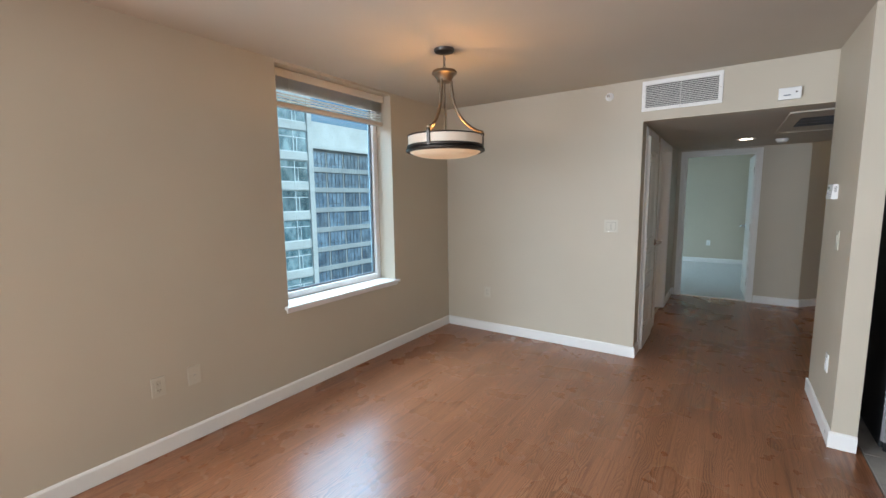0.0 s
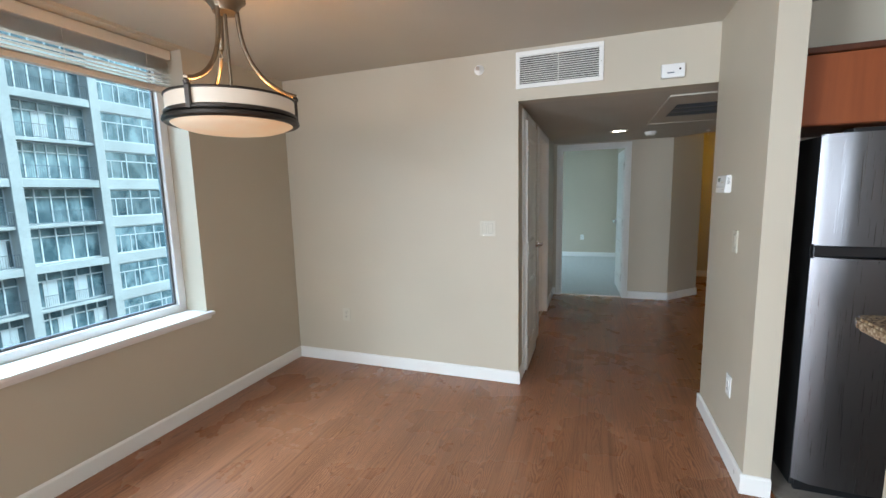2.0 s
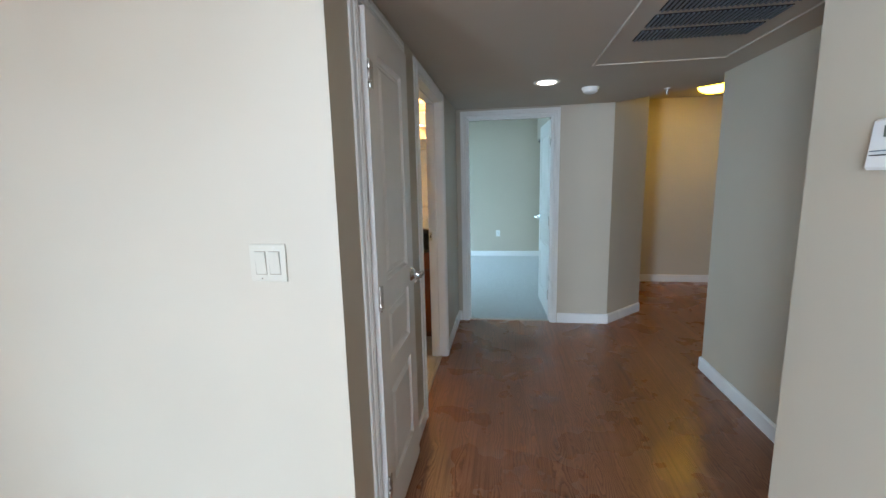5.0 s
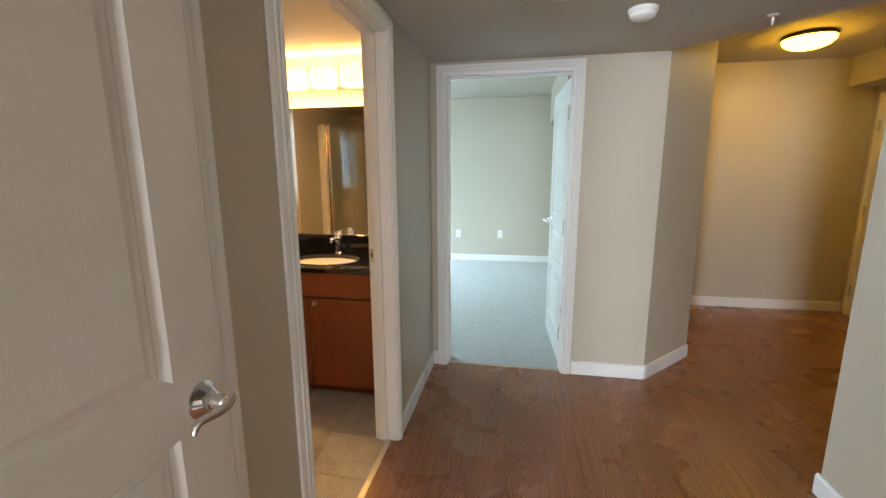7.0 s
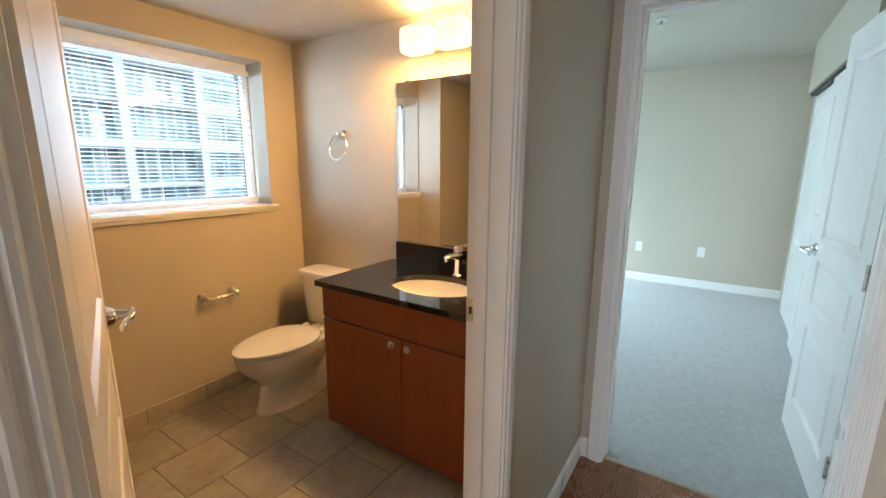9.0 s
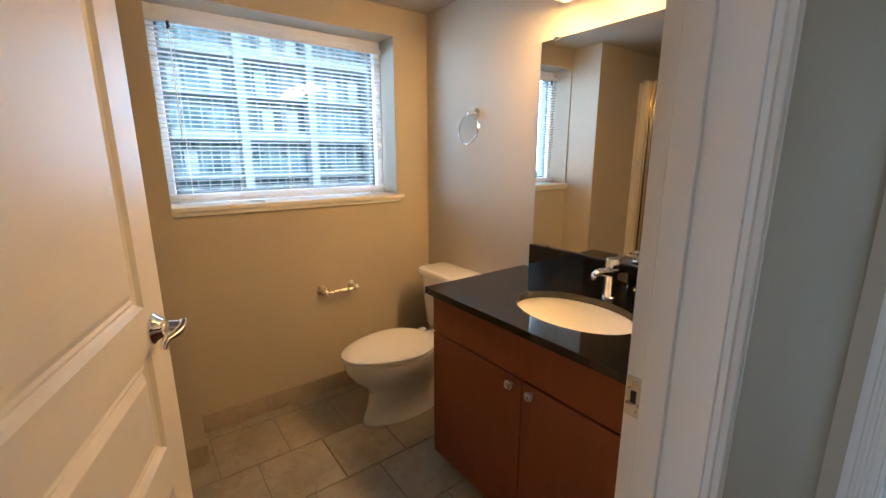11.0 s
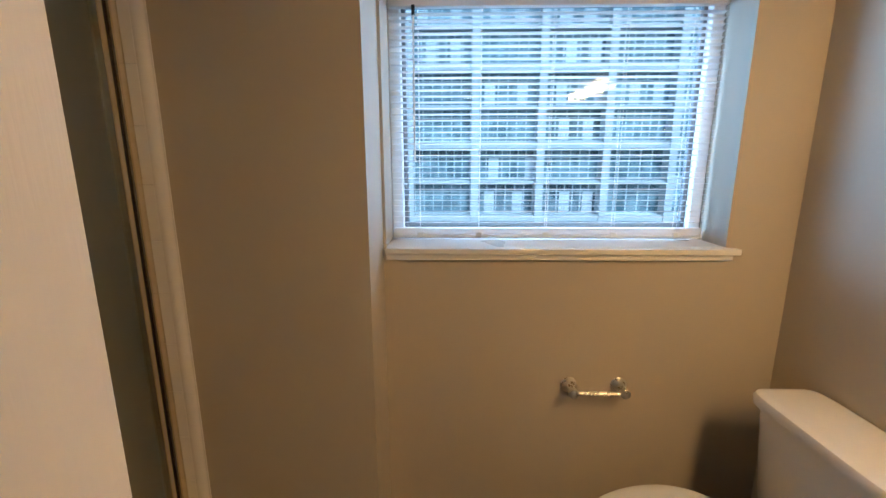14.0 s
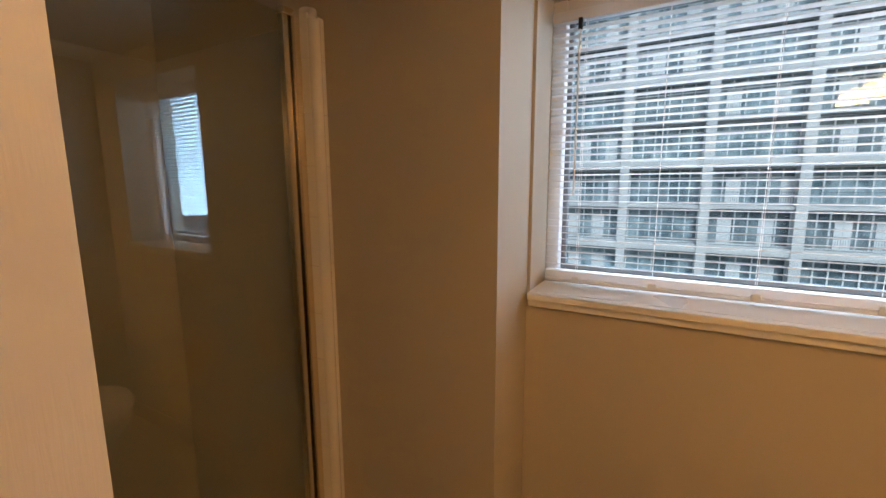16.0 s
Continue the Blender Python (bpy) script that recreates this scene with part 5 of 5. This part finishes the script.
def vanity_light():
    z = 2.025
    v = thing("vanity_light", (-1.25, YB2, 1.97), "lit vanity light bar with four frosted square glass shades", "lamp")
    part("bar", box(B(), -1.66, YB2 - 0.03, z - 0.045, -0.82, YB2, z + 0.045, 0.006, 2), NICKEL, v, "satin metal bar")
    for i in range(4):
        x = -1.565 + 0.212 * i
        bm = B()
        box(bm, x - 0.084, YB2 - 0.150, z - 0.066, x + 0.084, YB2 - 0.040, z + 0.066, 0.034, 4)
        part("shade", bm, FROST, v, "lit frosted glass shade", True)
        part("shade_holder", lathe(B(), (x, YB2 - 0.030, z), [(0.030, 0.0), (0.030, -0.006), (0.020, -0.012)], 20, "y"), NICKEL, v, "satin metal shade holder", True)


vanity_light()


def toilet():
    cx, yb = -2.258, YB2
    t = thing("toilet", (cx, 6.6, 0), "white porcelain toilet with the lid closed", "toilet")
    # tank, slightly wider at the top
    bm = B()
    rows = [(0.36, 0.185, 0.155), (0.38, 0.205, 0.170), (0.52, 0.218, 0.180), (0.685, 0.228, 0.190)]
    rings = []
    for z, hx, dy in rows:
        rings.append([bm.verts.new((x, y, z)) for x, y in oval(cx, yb - 0.015 - dy / 2, hx, dy / 2, 40, 7)])
    for r0, r1 in zip(rings, rings[1:]):
        for k in range(40):
            bm.faces.new((r0[k], r0[(k + 1) % 40], r1[(k + 1) % 40], r1[k]))
    bm.faces.new(rings[0][::-1])
    bm.faces.new(rings[-1])
    part("tank", bm, PORCELAIN, t, "", True)
    bm = B()
    rings = [[bm.verts.new((x, y, z)) for x, y in oval(cx, yb - 0.012 - 0.103, 0.222 + e, 0.094 + e, 40, 7)] for z, e in ((0.686, 0.006), (0.692, 0.016), (0.716, 0.018), (0.727, 0.012), (0.732, -0.005))]
    for r0, r1 in zip(rings, rings[1:]):
        for k in range(40):
            bm.faces.new((r0[k], r0[(k + 1) % 40], r1[(k + 1) % 40], r1[k]))
    bm.faces.new(rings[0][::-1])
    bm.faces.new(rings[-1])
    part("tank_lid", bm, PORCELAIN, t, "", True)

    def egg(yc, hx, front, back, n=44):
        pts = []
        for k in range(n):
            a = 2 * math.pi * k / n
            s_ = math.sin(a)
            pts.append((cx + hx * math.cos(a) * (1 - 0.10 * max(0, -s_) ** 2), yc + (back if s_ > 0 else front) * s_))
        return pts
    bm = B()
    sect = [(0.0, 6.625, 0.102, 0.245, 0.24), (0.018, 6.625, 0.104, 0.248, 0.24), (0.035, 6.625, 0.097, 0.240, 0.235), (0.09, 6.63, 0.094, 0.225, 0.235), (0.17, 6.635, 0.098, 0.215, 0.235), (0.215, 6.63, 0.125, 0.24, 0.24),
            (0.26, 6.615, 0.155, 0.275, 0.25), (0.31, 6.60, 0.178, 0.295, 0.26), (0.35, 6.595, 0.186, 0.300, 0.27), (0.372, 6.595, 0.186, 0.300, 0.27)]
    rings = [[bm.verts.new((x, y, z)) for x, y in egg(yc, hx, f, b_)] for z, yc, hx, f, b_ in sect]
    for r0, r1 in zip(rings, rings[1:]):
        for k in range(44):
            bm.faces.new((r0[k], r0[(k + 1) % 44], r1[(k + 1) % 44], r1[k]))
    bm.faces.new(rings[0][::-1])
    bm.faces.new(rings[-1])
    part("bowl", bm, PORCELAIN, t, "", True)
    bm = B()
    box(bm, cx - 0.10, 6.80, 0.30, cx + 0.10, 7.06, 0.372, 0.015, 2)
    box(bm, cx - 0.085, 6.70, 0.0, cx + 0.085, 6.95, 0.30, 0.03, 3)
    part("rear_deck", bm, PORCELAIN, t, "", True)
    for nm, z0, z1, g in (("seat", 0.373, 0.388, 0.0), ("seat_lid", 0.390, 0.408, 0.004)):
        bm = B()
        rings = [[bm.verts.new((x, y, z)) for x, y in egg(6.595, 0.188 + e, 0.304 + e, 0.20 + e)] for z, e in ((z0, -0.004), (z0 + 0.004, 0.002 + g), (z1 - 0.006, 0.002 + g), (z1 - 0.001, -0.006), (z1 + 0.001, -0.03), (z1 + (0.006 if nm == "seat_lid" else 0.001), -0.11))]
        for r0, r1 in zip(rings, rings[1:]):
            for k in range(44):
                bm.faces.new((r0[k], r0[(k + 1) % 44], r1[(k + 1) % 44], r1[k]))
        bm.faces.new(rings[0][::-1])
        bm.faces.new(rings[-1])
        part(nm, bm, PORCELAIN, t, "", True)
    for dx in (-0.075, 0.075):
        part("seat_hinge", box(B(), cx + dx - 0.02, 6.785, 0.372, cx + dx + 0.02, 6.825, 0.405, 0.008, 2), WHITEPLASTIC, t, "", True)
    for dx in (-0.103, 0.103):
        part("bolt_cap", lathe(B(), (cx + dx * 0.9, 6.70, 0.02), [(0.014, 0), (0.013, 0.012), (0.004, 0.018)], 14), WHITEPLASTIC, t, "", True)


toilet()

holder = thing("paper_holder", (-2.68, 6.445, 0.62), "satin metal toilet paper holder, empty, on the wall", "paper holder")
for y in (6.353, 6.536):
    part("post", lathe(B(), (-2.68, y, 0.63), [(0.029, 0.0), (0.029, 0.006), (0.022, 0.012), (0.0145, 0.024), (0.013, 0.050), (0.0175, 0.058), (0.0175, 0.072), (0.009, 0.078), (0.003, 0.080)], 22, "x"), NICKEL, holder, "", True)
part("roller", tube(B(), [(-2.617, 6.353, 0.628), (-2.617, 6.41, 0.628), (-2.617, 6.412, 0.628), (-2.617, 6.478, 0.628), (-2.617, 6.480, 0.628), (-2.617, 6.536, 0.628)], [0.0075, 0.0075, 0.0095, 0.0095, 0.0075, 0.0075], 14), NICKEL, holder, "", True)

ring = thing("towel_ring", (-2.218, YB2, 1.59), "chrome towel ring on the wall", "towel ring")
part("post", lathe(B(), (-2.218, YB2, 1.592), [(0.030, 0.0), (0.030, -0.005), (0.022, -0.011), (0.013, -0.022), (0.012, -0.040), (0.017, -0.048), (0.014, -0.060), (0.003, -0.064)], 24, "y"), CHROME, ring, "", True)
pts = [(-2.226 + 0.078 * math.cos(2 * math.pi * k / 36), YB2 - 0.046 + 0.012 * math.sin(2 * math.pi * k / 36), 1.513 + 0.078 * math.sin(2 * math.pi * k / 36)) for k in range(36)]
part("loop", tube(B(), pts, 0.0055, 8, closed=True), CHROME, ring, "", True)

# shower
solid("shower_curb", box(B(), -2.43, 5.005, -0.012, -1.42, 5.135, 0.11, 0.012, 2), SHOWERWALL, "cream shower curb", "curb", "structure")
solid("shower_pan", box(B(), -2.41, 4.23, -0.012, -1.44, 5.005, 0.045), SHOWERWALL, "cream shower floor pan", "shower pan", "structure")
sur = thing("shower_surround", (-1.92, 4.25, 0.045), "cream acrylic shower wall surround", "shower", kind="structure")
part("back_panel", box(B(), -2.43, 4.21, 0.045, -1.42, 4.228, 1.96, 0.004), SHOWERWALL, sur)
part("end_panel", box(B(), -2.43, 4.228, 0.045, -2.412, 5.045, 1.96, 0.004), SHOWERWALL, sur)
part("end_panel", box(B(), -1.438, 4.228, 0.045, -1.42, 5.045, 1.96, 0.004), SHOWERWALL, sur)
enc = thing("shower_enclosure", (-1.92, 5.070, 0.11), "framed clear glass shower enclosure", "shower door")
part("jamb_post", box(B(), -2.410, 5.048, 0.11, -2.340, 5.090, 1.955, 0.006, 2), GOLDTRIM, enc, "polished metal jamb")
part("jamb_post", box(B(), -1.445, 5.050, 0.11, -1.42, 5.090, 1.955, 0.004, 2), GOLDTRIM, enc, "polished metal jamb")
part("door_stile", box(B(), -2.333, 5.058, 0.13, -2.312, 5.082, 1.95, 0.004, 2), GOLDTRIM, enc, "polished door stile")
part("bottom_track", box(B(), -2.340, 5.055, 0.11, -1.445, 5.085, 0.135, 0.003), GOLDTRIM, enc)
part("top_bracket", box(B(), -2.350, 5.055, 1.945, -2.310, 5.090, 1.965, 0.003), GOLDTRIM, enc)
part("seal", box(B(), -2.3395, 5.066, 0.12, -2.3335, 5.076, 1.95), BLACKGLOSS, enc, "dark seal line")
part("glass", box(B(), -2.314, 5.067, 0.136, -1.445, 5.073, 1.95), SHOWERGLASS, enc, "clear shower glass")
trim_tiles = thing("shower_trim", (-2.40, 5.10, 0.0), "column of white glazed tiles with a rounded edge beside the shower", "tile", kind="structure")
for j in range(13):
    z0 = 0.012 + 0.152 * j
    part("tile", box(B(), -2.4298, 5.0905, z0, -2.364, 5.122, min(z0 + 0.1512, 1.958), 0.0012), WHITETILE, trim_tiles)
bm = B()
tube(bm, [(-2.382, 5.128, 0.0), (-2.382, 5.128, 1.940), (-2.382, 5.121, 1.957), (-2.382, 5.102, 1.962), (-2.382, 5.092, 1.962)], 0.0185, 16)
part("bullnose", bm, WHITETILE, trim_tiles, "rounded white edge", True)

fan = thing("exhaust_fan", (-1.35, 5.75, HB), "beige ceiling exhaust fan with a lamp", "fan")
part("grille", box(B(), -1.52, 5.60, HB - 0.022, -1.18, 5.90, HB, 0.008, 2), WHITEPLASTIC, fan)
part("lens", lathe(B(), (-1.35, 5.75, HB - 0.022), [(0.075, 0.0), (0.07, -0.018), (0.04, -0.028), (0.004, -0.03)], 32), CHROME, fan, "chrome lamp bezel", True)

# ---------------------------------------------------------------- bedroom
clo = thing("bedroom_closet", (0.40, 9.4, 0), "white bedroom closet front with sliding doors under a header", "closet")
part("header", box(B(), 0.35, 8.25, 2.06, 0.449, 10.30, 2.489), WALL, clo)
part("track", box(B(), 0.37, 8.27, 2.035, 0.44, 10.28, 2.06), BLACK, clo, "dark track")
for y0, y1, x in ((8.27, 9.32, 0.375), (9.26, 10.28, 0.41)):
    bm = door_slab(B(), y1 - y0, 2.02, 0.03)
    bmesh.ops.transform(bm, matrix=pose(x, y0, 0.01, 0, 0, 90), verts=bm.verts)
    part("sliding_door", bm, DOOR, clo)
spr3 = thing("fire_sprinkler", (-0.72, 8.9, 2.49), "small white ceiling sprinkler in the bedroom", "sprinkler")
part("escutcheon", lathe(B(), (-0.72, 8.9, 2.49), [(0.04, 0), (0.04, -0.006), (0.02, -0.014)], 20), WHITEPLASTIC, spr3, "", True)
part("head", lathe(B(), (-0.72, 8.9, 2.49), [(0.009, -0.012), (0.009, -0.035), (0.02, -0.038), (0.02, -0.042)], 16), NICKEL, spr3, "", True)

# ---------------------------------------------------------------- outside
solid("ground", box(B(), -900, -900, -17.2, 900, 900, -17.0), ASPHALT, "grey asphalt street far below", "ground", "structure")

FX = -40.2          # facade plane of the building across the street
BAYW, STOREY, LOW = 5.95, 3.33, -13.65


def loft_building():
    b = thing("apartment_building", (FX - 7, 5, -17), "pale concrete apartment building across the street with balconies", "building")
    ys = [25.8 - BAYW * k for k in range(11)]
    z_top = LOW + STOREY * 9
    part("core", box(B(), FX - 15, ys[-1] - 3, -17, FX - 1.6, 32.3, z_top + 1.0), CONCRETE_GREY, b, "grey building core")
    for y in ys:
        part("column", box(B(), FX - 1.6, y - 0.36, -17, FX + 0.12, y + 0.36, z_top + 0.6, 0.03), CONCRETE, b)
    part("end_pier", box(B(), FX - 1.6, 31.6, -17, FX + 0.12, 32.3, z_top + 0.6, 0.03), CONCRETE, b)
    for k in range(0, 10):
        z = LOW + STOREY * k
        thick, out = (0.62, 0.02) if k % 2 == 1 else (0.26, -0.10)
        part("floor_slab", box(B(), FX - 1.6, ys[-1], z - thick / 2, FX + out, 25.44, z + thick / 2, 0.02), CONCRETE, b)
        part("floor_slab", box(B(), FX - 1.6, 26.16, z - 0.45, FX + 0.02, 31.6, z + 0.45, 0.02), CONCRETE, b)
    # balcony bay: glazing set back behind a railing
    def frames(y0, y1, z0, z1, cols, x, transom, w=0.10):
        bm = B()
        for c in range(cols + 1):
            y = y0 + (y1 - y0) * c / cols
            box(bm, x - 0.05, y - w / 2, z0, x + 0.05, y + w / 2, z1)
        for z in (z0 + w / 2, transom, z1 - w / 2):
            box(bm, x - 0.045, y0, z - w / 2, x + 0.045, y1, z + w / 2)
        return bm
    made = {}
    for k in range(9):
        z0, z1 = LOW + STOREY * k + (0.33 if k % 2 == 1 else 0.14), LOW + STOREY * (k + 1) - (0.33 if k % 2 == 0 else 0.14)
        for i in range(10):
            yb, ya = ys[i] - 0.36, ys[i + 1] + 0.36
            style = random.choice((5, 6, 6, 7))
            key = (k % 2, style)
            x = FX - 0.95
            if key not in made:
                me_f = finish("window_frame", frames(-2.6, 2.6, 0, z1 - z0, style, 0, (z1 - z0) * 0.74), WFRAME)
                bm = B()
                box(bm, -0.02, -2.6, 0, 0.0, 2.6, z1 - z0)
                me_g = finish("pane", bm, FARGLASS)
                bm = B()
                for y in (-1.6 + random.uniform(-0.5, 0.5), 0.9 + random.uniform(-0.5, 0.5)):
                    box(bm, 0.01, y, 0.04, 0.035, y + 0.95, (z1 - z0) * 0.72)
                me_c = finish("curtain", bm, SLAT)
                bm = B()
                bh = 1.05
                box(bm, 0.0, -2.6, bh - 0.04, 0.05, 2.6, bh)
                box(bm, 0.0, -2.6, 0.06, 0.04, 2.6, 0.10)
                for c in range(38):
                    y = -2.6 + 0.14 * c
                    box(bm, 0.012, y - 0.009, 0.1, 0.03, y + 0.009, bh - 0.04)
                me_r = finish("railing", bm, RAILING)
                made[key] = (me_f, me_g, me_c, me_r)
            w = new("window", made[key][0])
            w.parent = b
            w.matrix_basis = Matrix.Translation((x - (FX - 7), (ya + yb) / 2 - 5, z0 + 17))
            for me, nm, dx in ((made[key][1], "pane", -0.03), (made[key][2], "curtain", -0.028)):
                if nm == "curtain" and random.random() < 0.35:
                    continue
                o = new(nm, me)
                o.parent = w
                o.location = (dx + (0.0 if nm == "pane" else 0.012), 0 if nm == "pane" else random.uniform(-0.5, 0.5), 0)
            if random.random() < 0.9:
                r = new("balcony_railing", made[key][3])
                r.parent = b
                r.matrix_basis = Matrix.Translation((FX - 0.13 - (FX - 7), (ya + yb) / 2 - 5, z0 + 17))
    # flush end bay
    bm0 = frames(-2.7, 2.7, 0, STOREY - 0.9, 3, 0, (STOREY - 0.9) * 0.66, 0.09)
    for y in (-2.25, -1.35, 1.35):
        box(bm0, -0.04, y - 0.04, 0, 0.04, y + 0.04, (STOREY - 0.9) * 0.66)
    me_f = finish("window_frame", bm0, WFRAME)
    bm = B()
    box(bm, -0.03, -2.7, 0, -0.01, 2.7, STOREY - 0.9)
    me_g = finish("pane", bm, FARGLASS)
    for k in range(9):
        w = new("window", me_f)
        w.parent = b
        w.matrix_basis = Matrix.Translation((FX - 0.12 - (FX - 7), 28.88 - 5, LOW + STOREY * k + 0.45 + 17))
        o = new("pane", me_g)
        o.parent = w


loft_building()


def glass_building():
    x0, y0, top = -56.0, 40.0, 9.6
    b = thing("office_building", (x0, y0 + 12, -17), "dark glazed corner building with concrete floor bands", "building")
    part("core", box(B(), x0 - 18, y0, -17, x0, y0 + 30, top), CONCRETE_GREY, b)
    part("roof_box", box(B(), x0 - 16, y0 + 4, top, x0 - 3, y0 + 26, top + 5.0), CONCRETE, b, "pale rooftop penthouse")
    part("cornice", box(B(), x0 - 18.4, y0 - 0.5, top, x0 + 0.6, y0 + 30.5, top + 0.6), CONCRETE, b)
    for k in range(8):
        z = top - 3.3 * (k + 1)
        part("floor_band", box(B(), x0 - 18.2, y0 - 0.25, z - 0.4, x0 + 0.25, y0 + 30.2, z + 0.4, 0.02), CONCRETE_GREY, b)
        for i in range(8):
            ya = y0 + 0.4 + 3.7 * i
            bm = B()
            box(bm, x0 + 0.02, ya, z + 0.4, x0 + 0.06, ya + 3.3, z + 2.9)
            w = part("window", bm, FARGLASS_BLUE, b)
            bm = B()
            for c in range(5):
                box(bm, x0 + 0.06, ya + 0.82 * c - 0.03, z + 0.4, x0 + 0.10, ya + 0.82 * c + 0.03, z + 2.9)
            box(bm, x0 + 0.06, ya, z + 1.0, x0 + 0.10, ya + 3.3, z + 1.06)
            part("window_frame", bm, DFRAME, w)
        for i in range(4):
            xa = x0 - 0.6 - 4.3 * i
            bm = B()
            box(bm, xa - 3.6, y0 - 0.06, z + 0.4, xa, y0 - 0.02, z + 2.9)
            w = part("window", bm, FARGLASS_BLUE, b)
            bm = B()
            for c in range(5):
                box(bm, xa - 0.9 * c - 0.03, y0 - 0.10, z + 0.4, xa - 0.9 * c + 0.03, y0 - 0.06, z + 2.9)
            part("window_frame", bm, DFRAME, w)


glass_building()

# ---------------------------------------------------------------- floors, piece by piece
planks = solid("floor", box(B(), XW, -6.50, -0.0118, 0.716, YD, -0.010), LAMINATE, "red-brown oak laminate plank floor", "floor", "structure")


PW, PL, GAP = 0.192, 1.22, 0.0
plank_meshes = {}


def plank(x0, y0, x1, y1):
    w, h = round(x1 - x0, 3), round(y1 - y0, 3)
    if w < 0.01 or h < 0.01:
        return
    if (w, h) not in plank_meshes:
        bm = B()
        e = 0.0002
        lo = [bm.verts.new(p) for p in ((GAP, GAP, -0.010), (w - GAP, GAP, -0.010), (w - GAP, h - GAP, -0.010), (GAP, h - GAP, -0.010))]
        mi = [bm.verts.new((v.co.x, v.co.y, -e * 0.7)) for v in lo]
        hi = [bm.verts.new(p) for p in ((GAP + e, GAP + e, 0), (w - GAP - e, GAP + e, 0), (w - GAP - e, h - GAP - e, 0), (GAP + e, h - GAP - e, 0))]
        for k in range(4):
            bm.faces.new((lo[k], lo[(k + 1) % 4], mi[(k + 1) % 4], mi[k]))
            bm.faces.new((mi[k], mi[(k + 1) % 4], hi[(k + 1) % 4], hi[k]))
        bm.faces.new(hi)
        plank_meshes[(w, h)] = finish("plank", bm, LAMINATE)
    o = new("plank", plank_meshes[(w, h)])
    o.parent = planks
    o.location = (x0, y0, 0)


def strip(x0, x1, ya, yb, shift):
    y = ya - shift
    while y < yb:
        plank(x0, max(y, ya), x1, min(y + PL, yb))
        y += PL


cols = []
x = XW
k = 0
while x < ENTRY_X - 0.01:
    x1 = x + PW
    shift = (k * 0.41) % PL
    for (ax, bx, ya, yb) in ((XW, 0.716, -6.50, YD), (XH - 0.048, 1.285, YD, YB2 + 0.030), (1.285, ENTRY_X, 6.11, ENTRY_Y), (0.826, 1.285, YB2 + 0.030, 7.56)):
        c0, c1 = max(x, ax), min(x1, bx)
        if c1 - c0 > 0.012:
            strip(c0, c1, ya, yb, shift)
    x = x1
    k += 1

bath_floor = solid("floor_bathroom", box(B(), -2.68, 5.036, -0.0118, XH - 0.06, YB2, -0.006), GROUT, "beige stone tile bathroom floor", "floor", "structure")
tile_meshes = {}


def tile(parent, x0, y0, x1, y1, mat, gap=0.002, name="tile"):
    w, h = round(x1 - x0, 3), round(y1 - y0, 3)
    if w < 0.012 or h < 0.012:
        return
    key = (w, h, mat.name)
    if key not in tile_meshes:
        bm = B()
        e = 0.002
        lo = [bm.verts.new(p) for p in ((gap, gap, -0.006), (w - gap, gap, -0.006), (w - gap, h - gap, -0.006), (gap, h - gap, -0.006))]
        mi = [bm.verts.new((v.co.x, v.co.y, -0.0012)) for v in lo]
        hi = [bm.verts.new(p) for p in ((gap + e, gap + e, 0), (w - gap - e, gap + e, 0), (w - gap - e, h - gap - e, 0), (gap + e, h - gap - e, 0))]
        for q in range(4):
            bm.faces.new((lo[q], lo[(q + 1) % 4], mi[(q + 1) % 4], mi[q]))
            bm.faces.new((mi[q], mi[(q + 1) % 4], hi[(q + 1) % 4], hi[q]))
        bm.faces.new(hi)
        tile_meshes[key] = finish(name, bm, mat)
    o = new(name, tile_meshes[key])
    o.parent = parent
    o.location = (x0, y0, 0)


for c in range(-1, 7):
    x0, x1 = max(-2.60 + 0.318 * c, -2.68), min(-2.60 + 0.318 * (c + 1), XH - 0.062)
    y = 4.96 + (0.0 if c % 2 == 1 else -0.15)
    while y < YB2:
        if x1 > x0:
            tile(bath_floor, x0, max(y, 5.036), x1, min(y + 0.30, YB2), TILE)
        y += 0.30
base = thing("baseboard_bathroom", (-2.68, 6.4, 0), "beige stone tile base along the bathroom walls", "baseboard", kind="structure")
y = 5.68
while y < YB2 - 0.01:
    part("tile", box(B(), -2.68, y + 0.001, 0.0, -2.669, min(y + 0.318, YB2) - 0.001, 0.098, 0.002), BASETILE, base)
    y += 0.318
y = 5.148
while y < 5.69:
    part("tile", box(B(), -2.43, y + 0.001, 0.0, -2.419, min(y + 0.31, 5.691) - 0.001, 0.098, 0.002), BASETILE, base)
    y += 0.31
part("tile", box(B(), -2.669, 5.68, 0.0, -2.43, 5.691, 0.098, 0.002), BASETILE, base)
x = -2.669
while x < -1.82:
    part("tile", box(B(), x + 0.001, YB2 - 0.011, 0.0, min(x + 0.318, -1.81) - 0.001, YB2, 0.098, 0.002), BASETILE, base)
    x += 0.318
kitchen_floor = solid("floor_kitchen", box(B(), 0.716, -6.50, -0.0118, 6.50, YD - 0.11, -0.006), GROUT, "grey stone tile kitchen floor", "floor", "structure")
for c in range(8):
    for r in range(35):
        tile(kitchen_floor, 0.722 + 0.305 * c, -6.50 + 0.305 * r, min(0.722 + 0.305 * (c + 1), 3.17), min(-6.50 + 0.305 * (r + 1), YD - 0.11), KTILE)
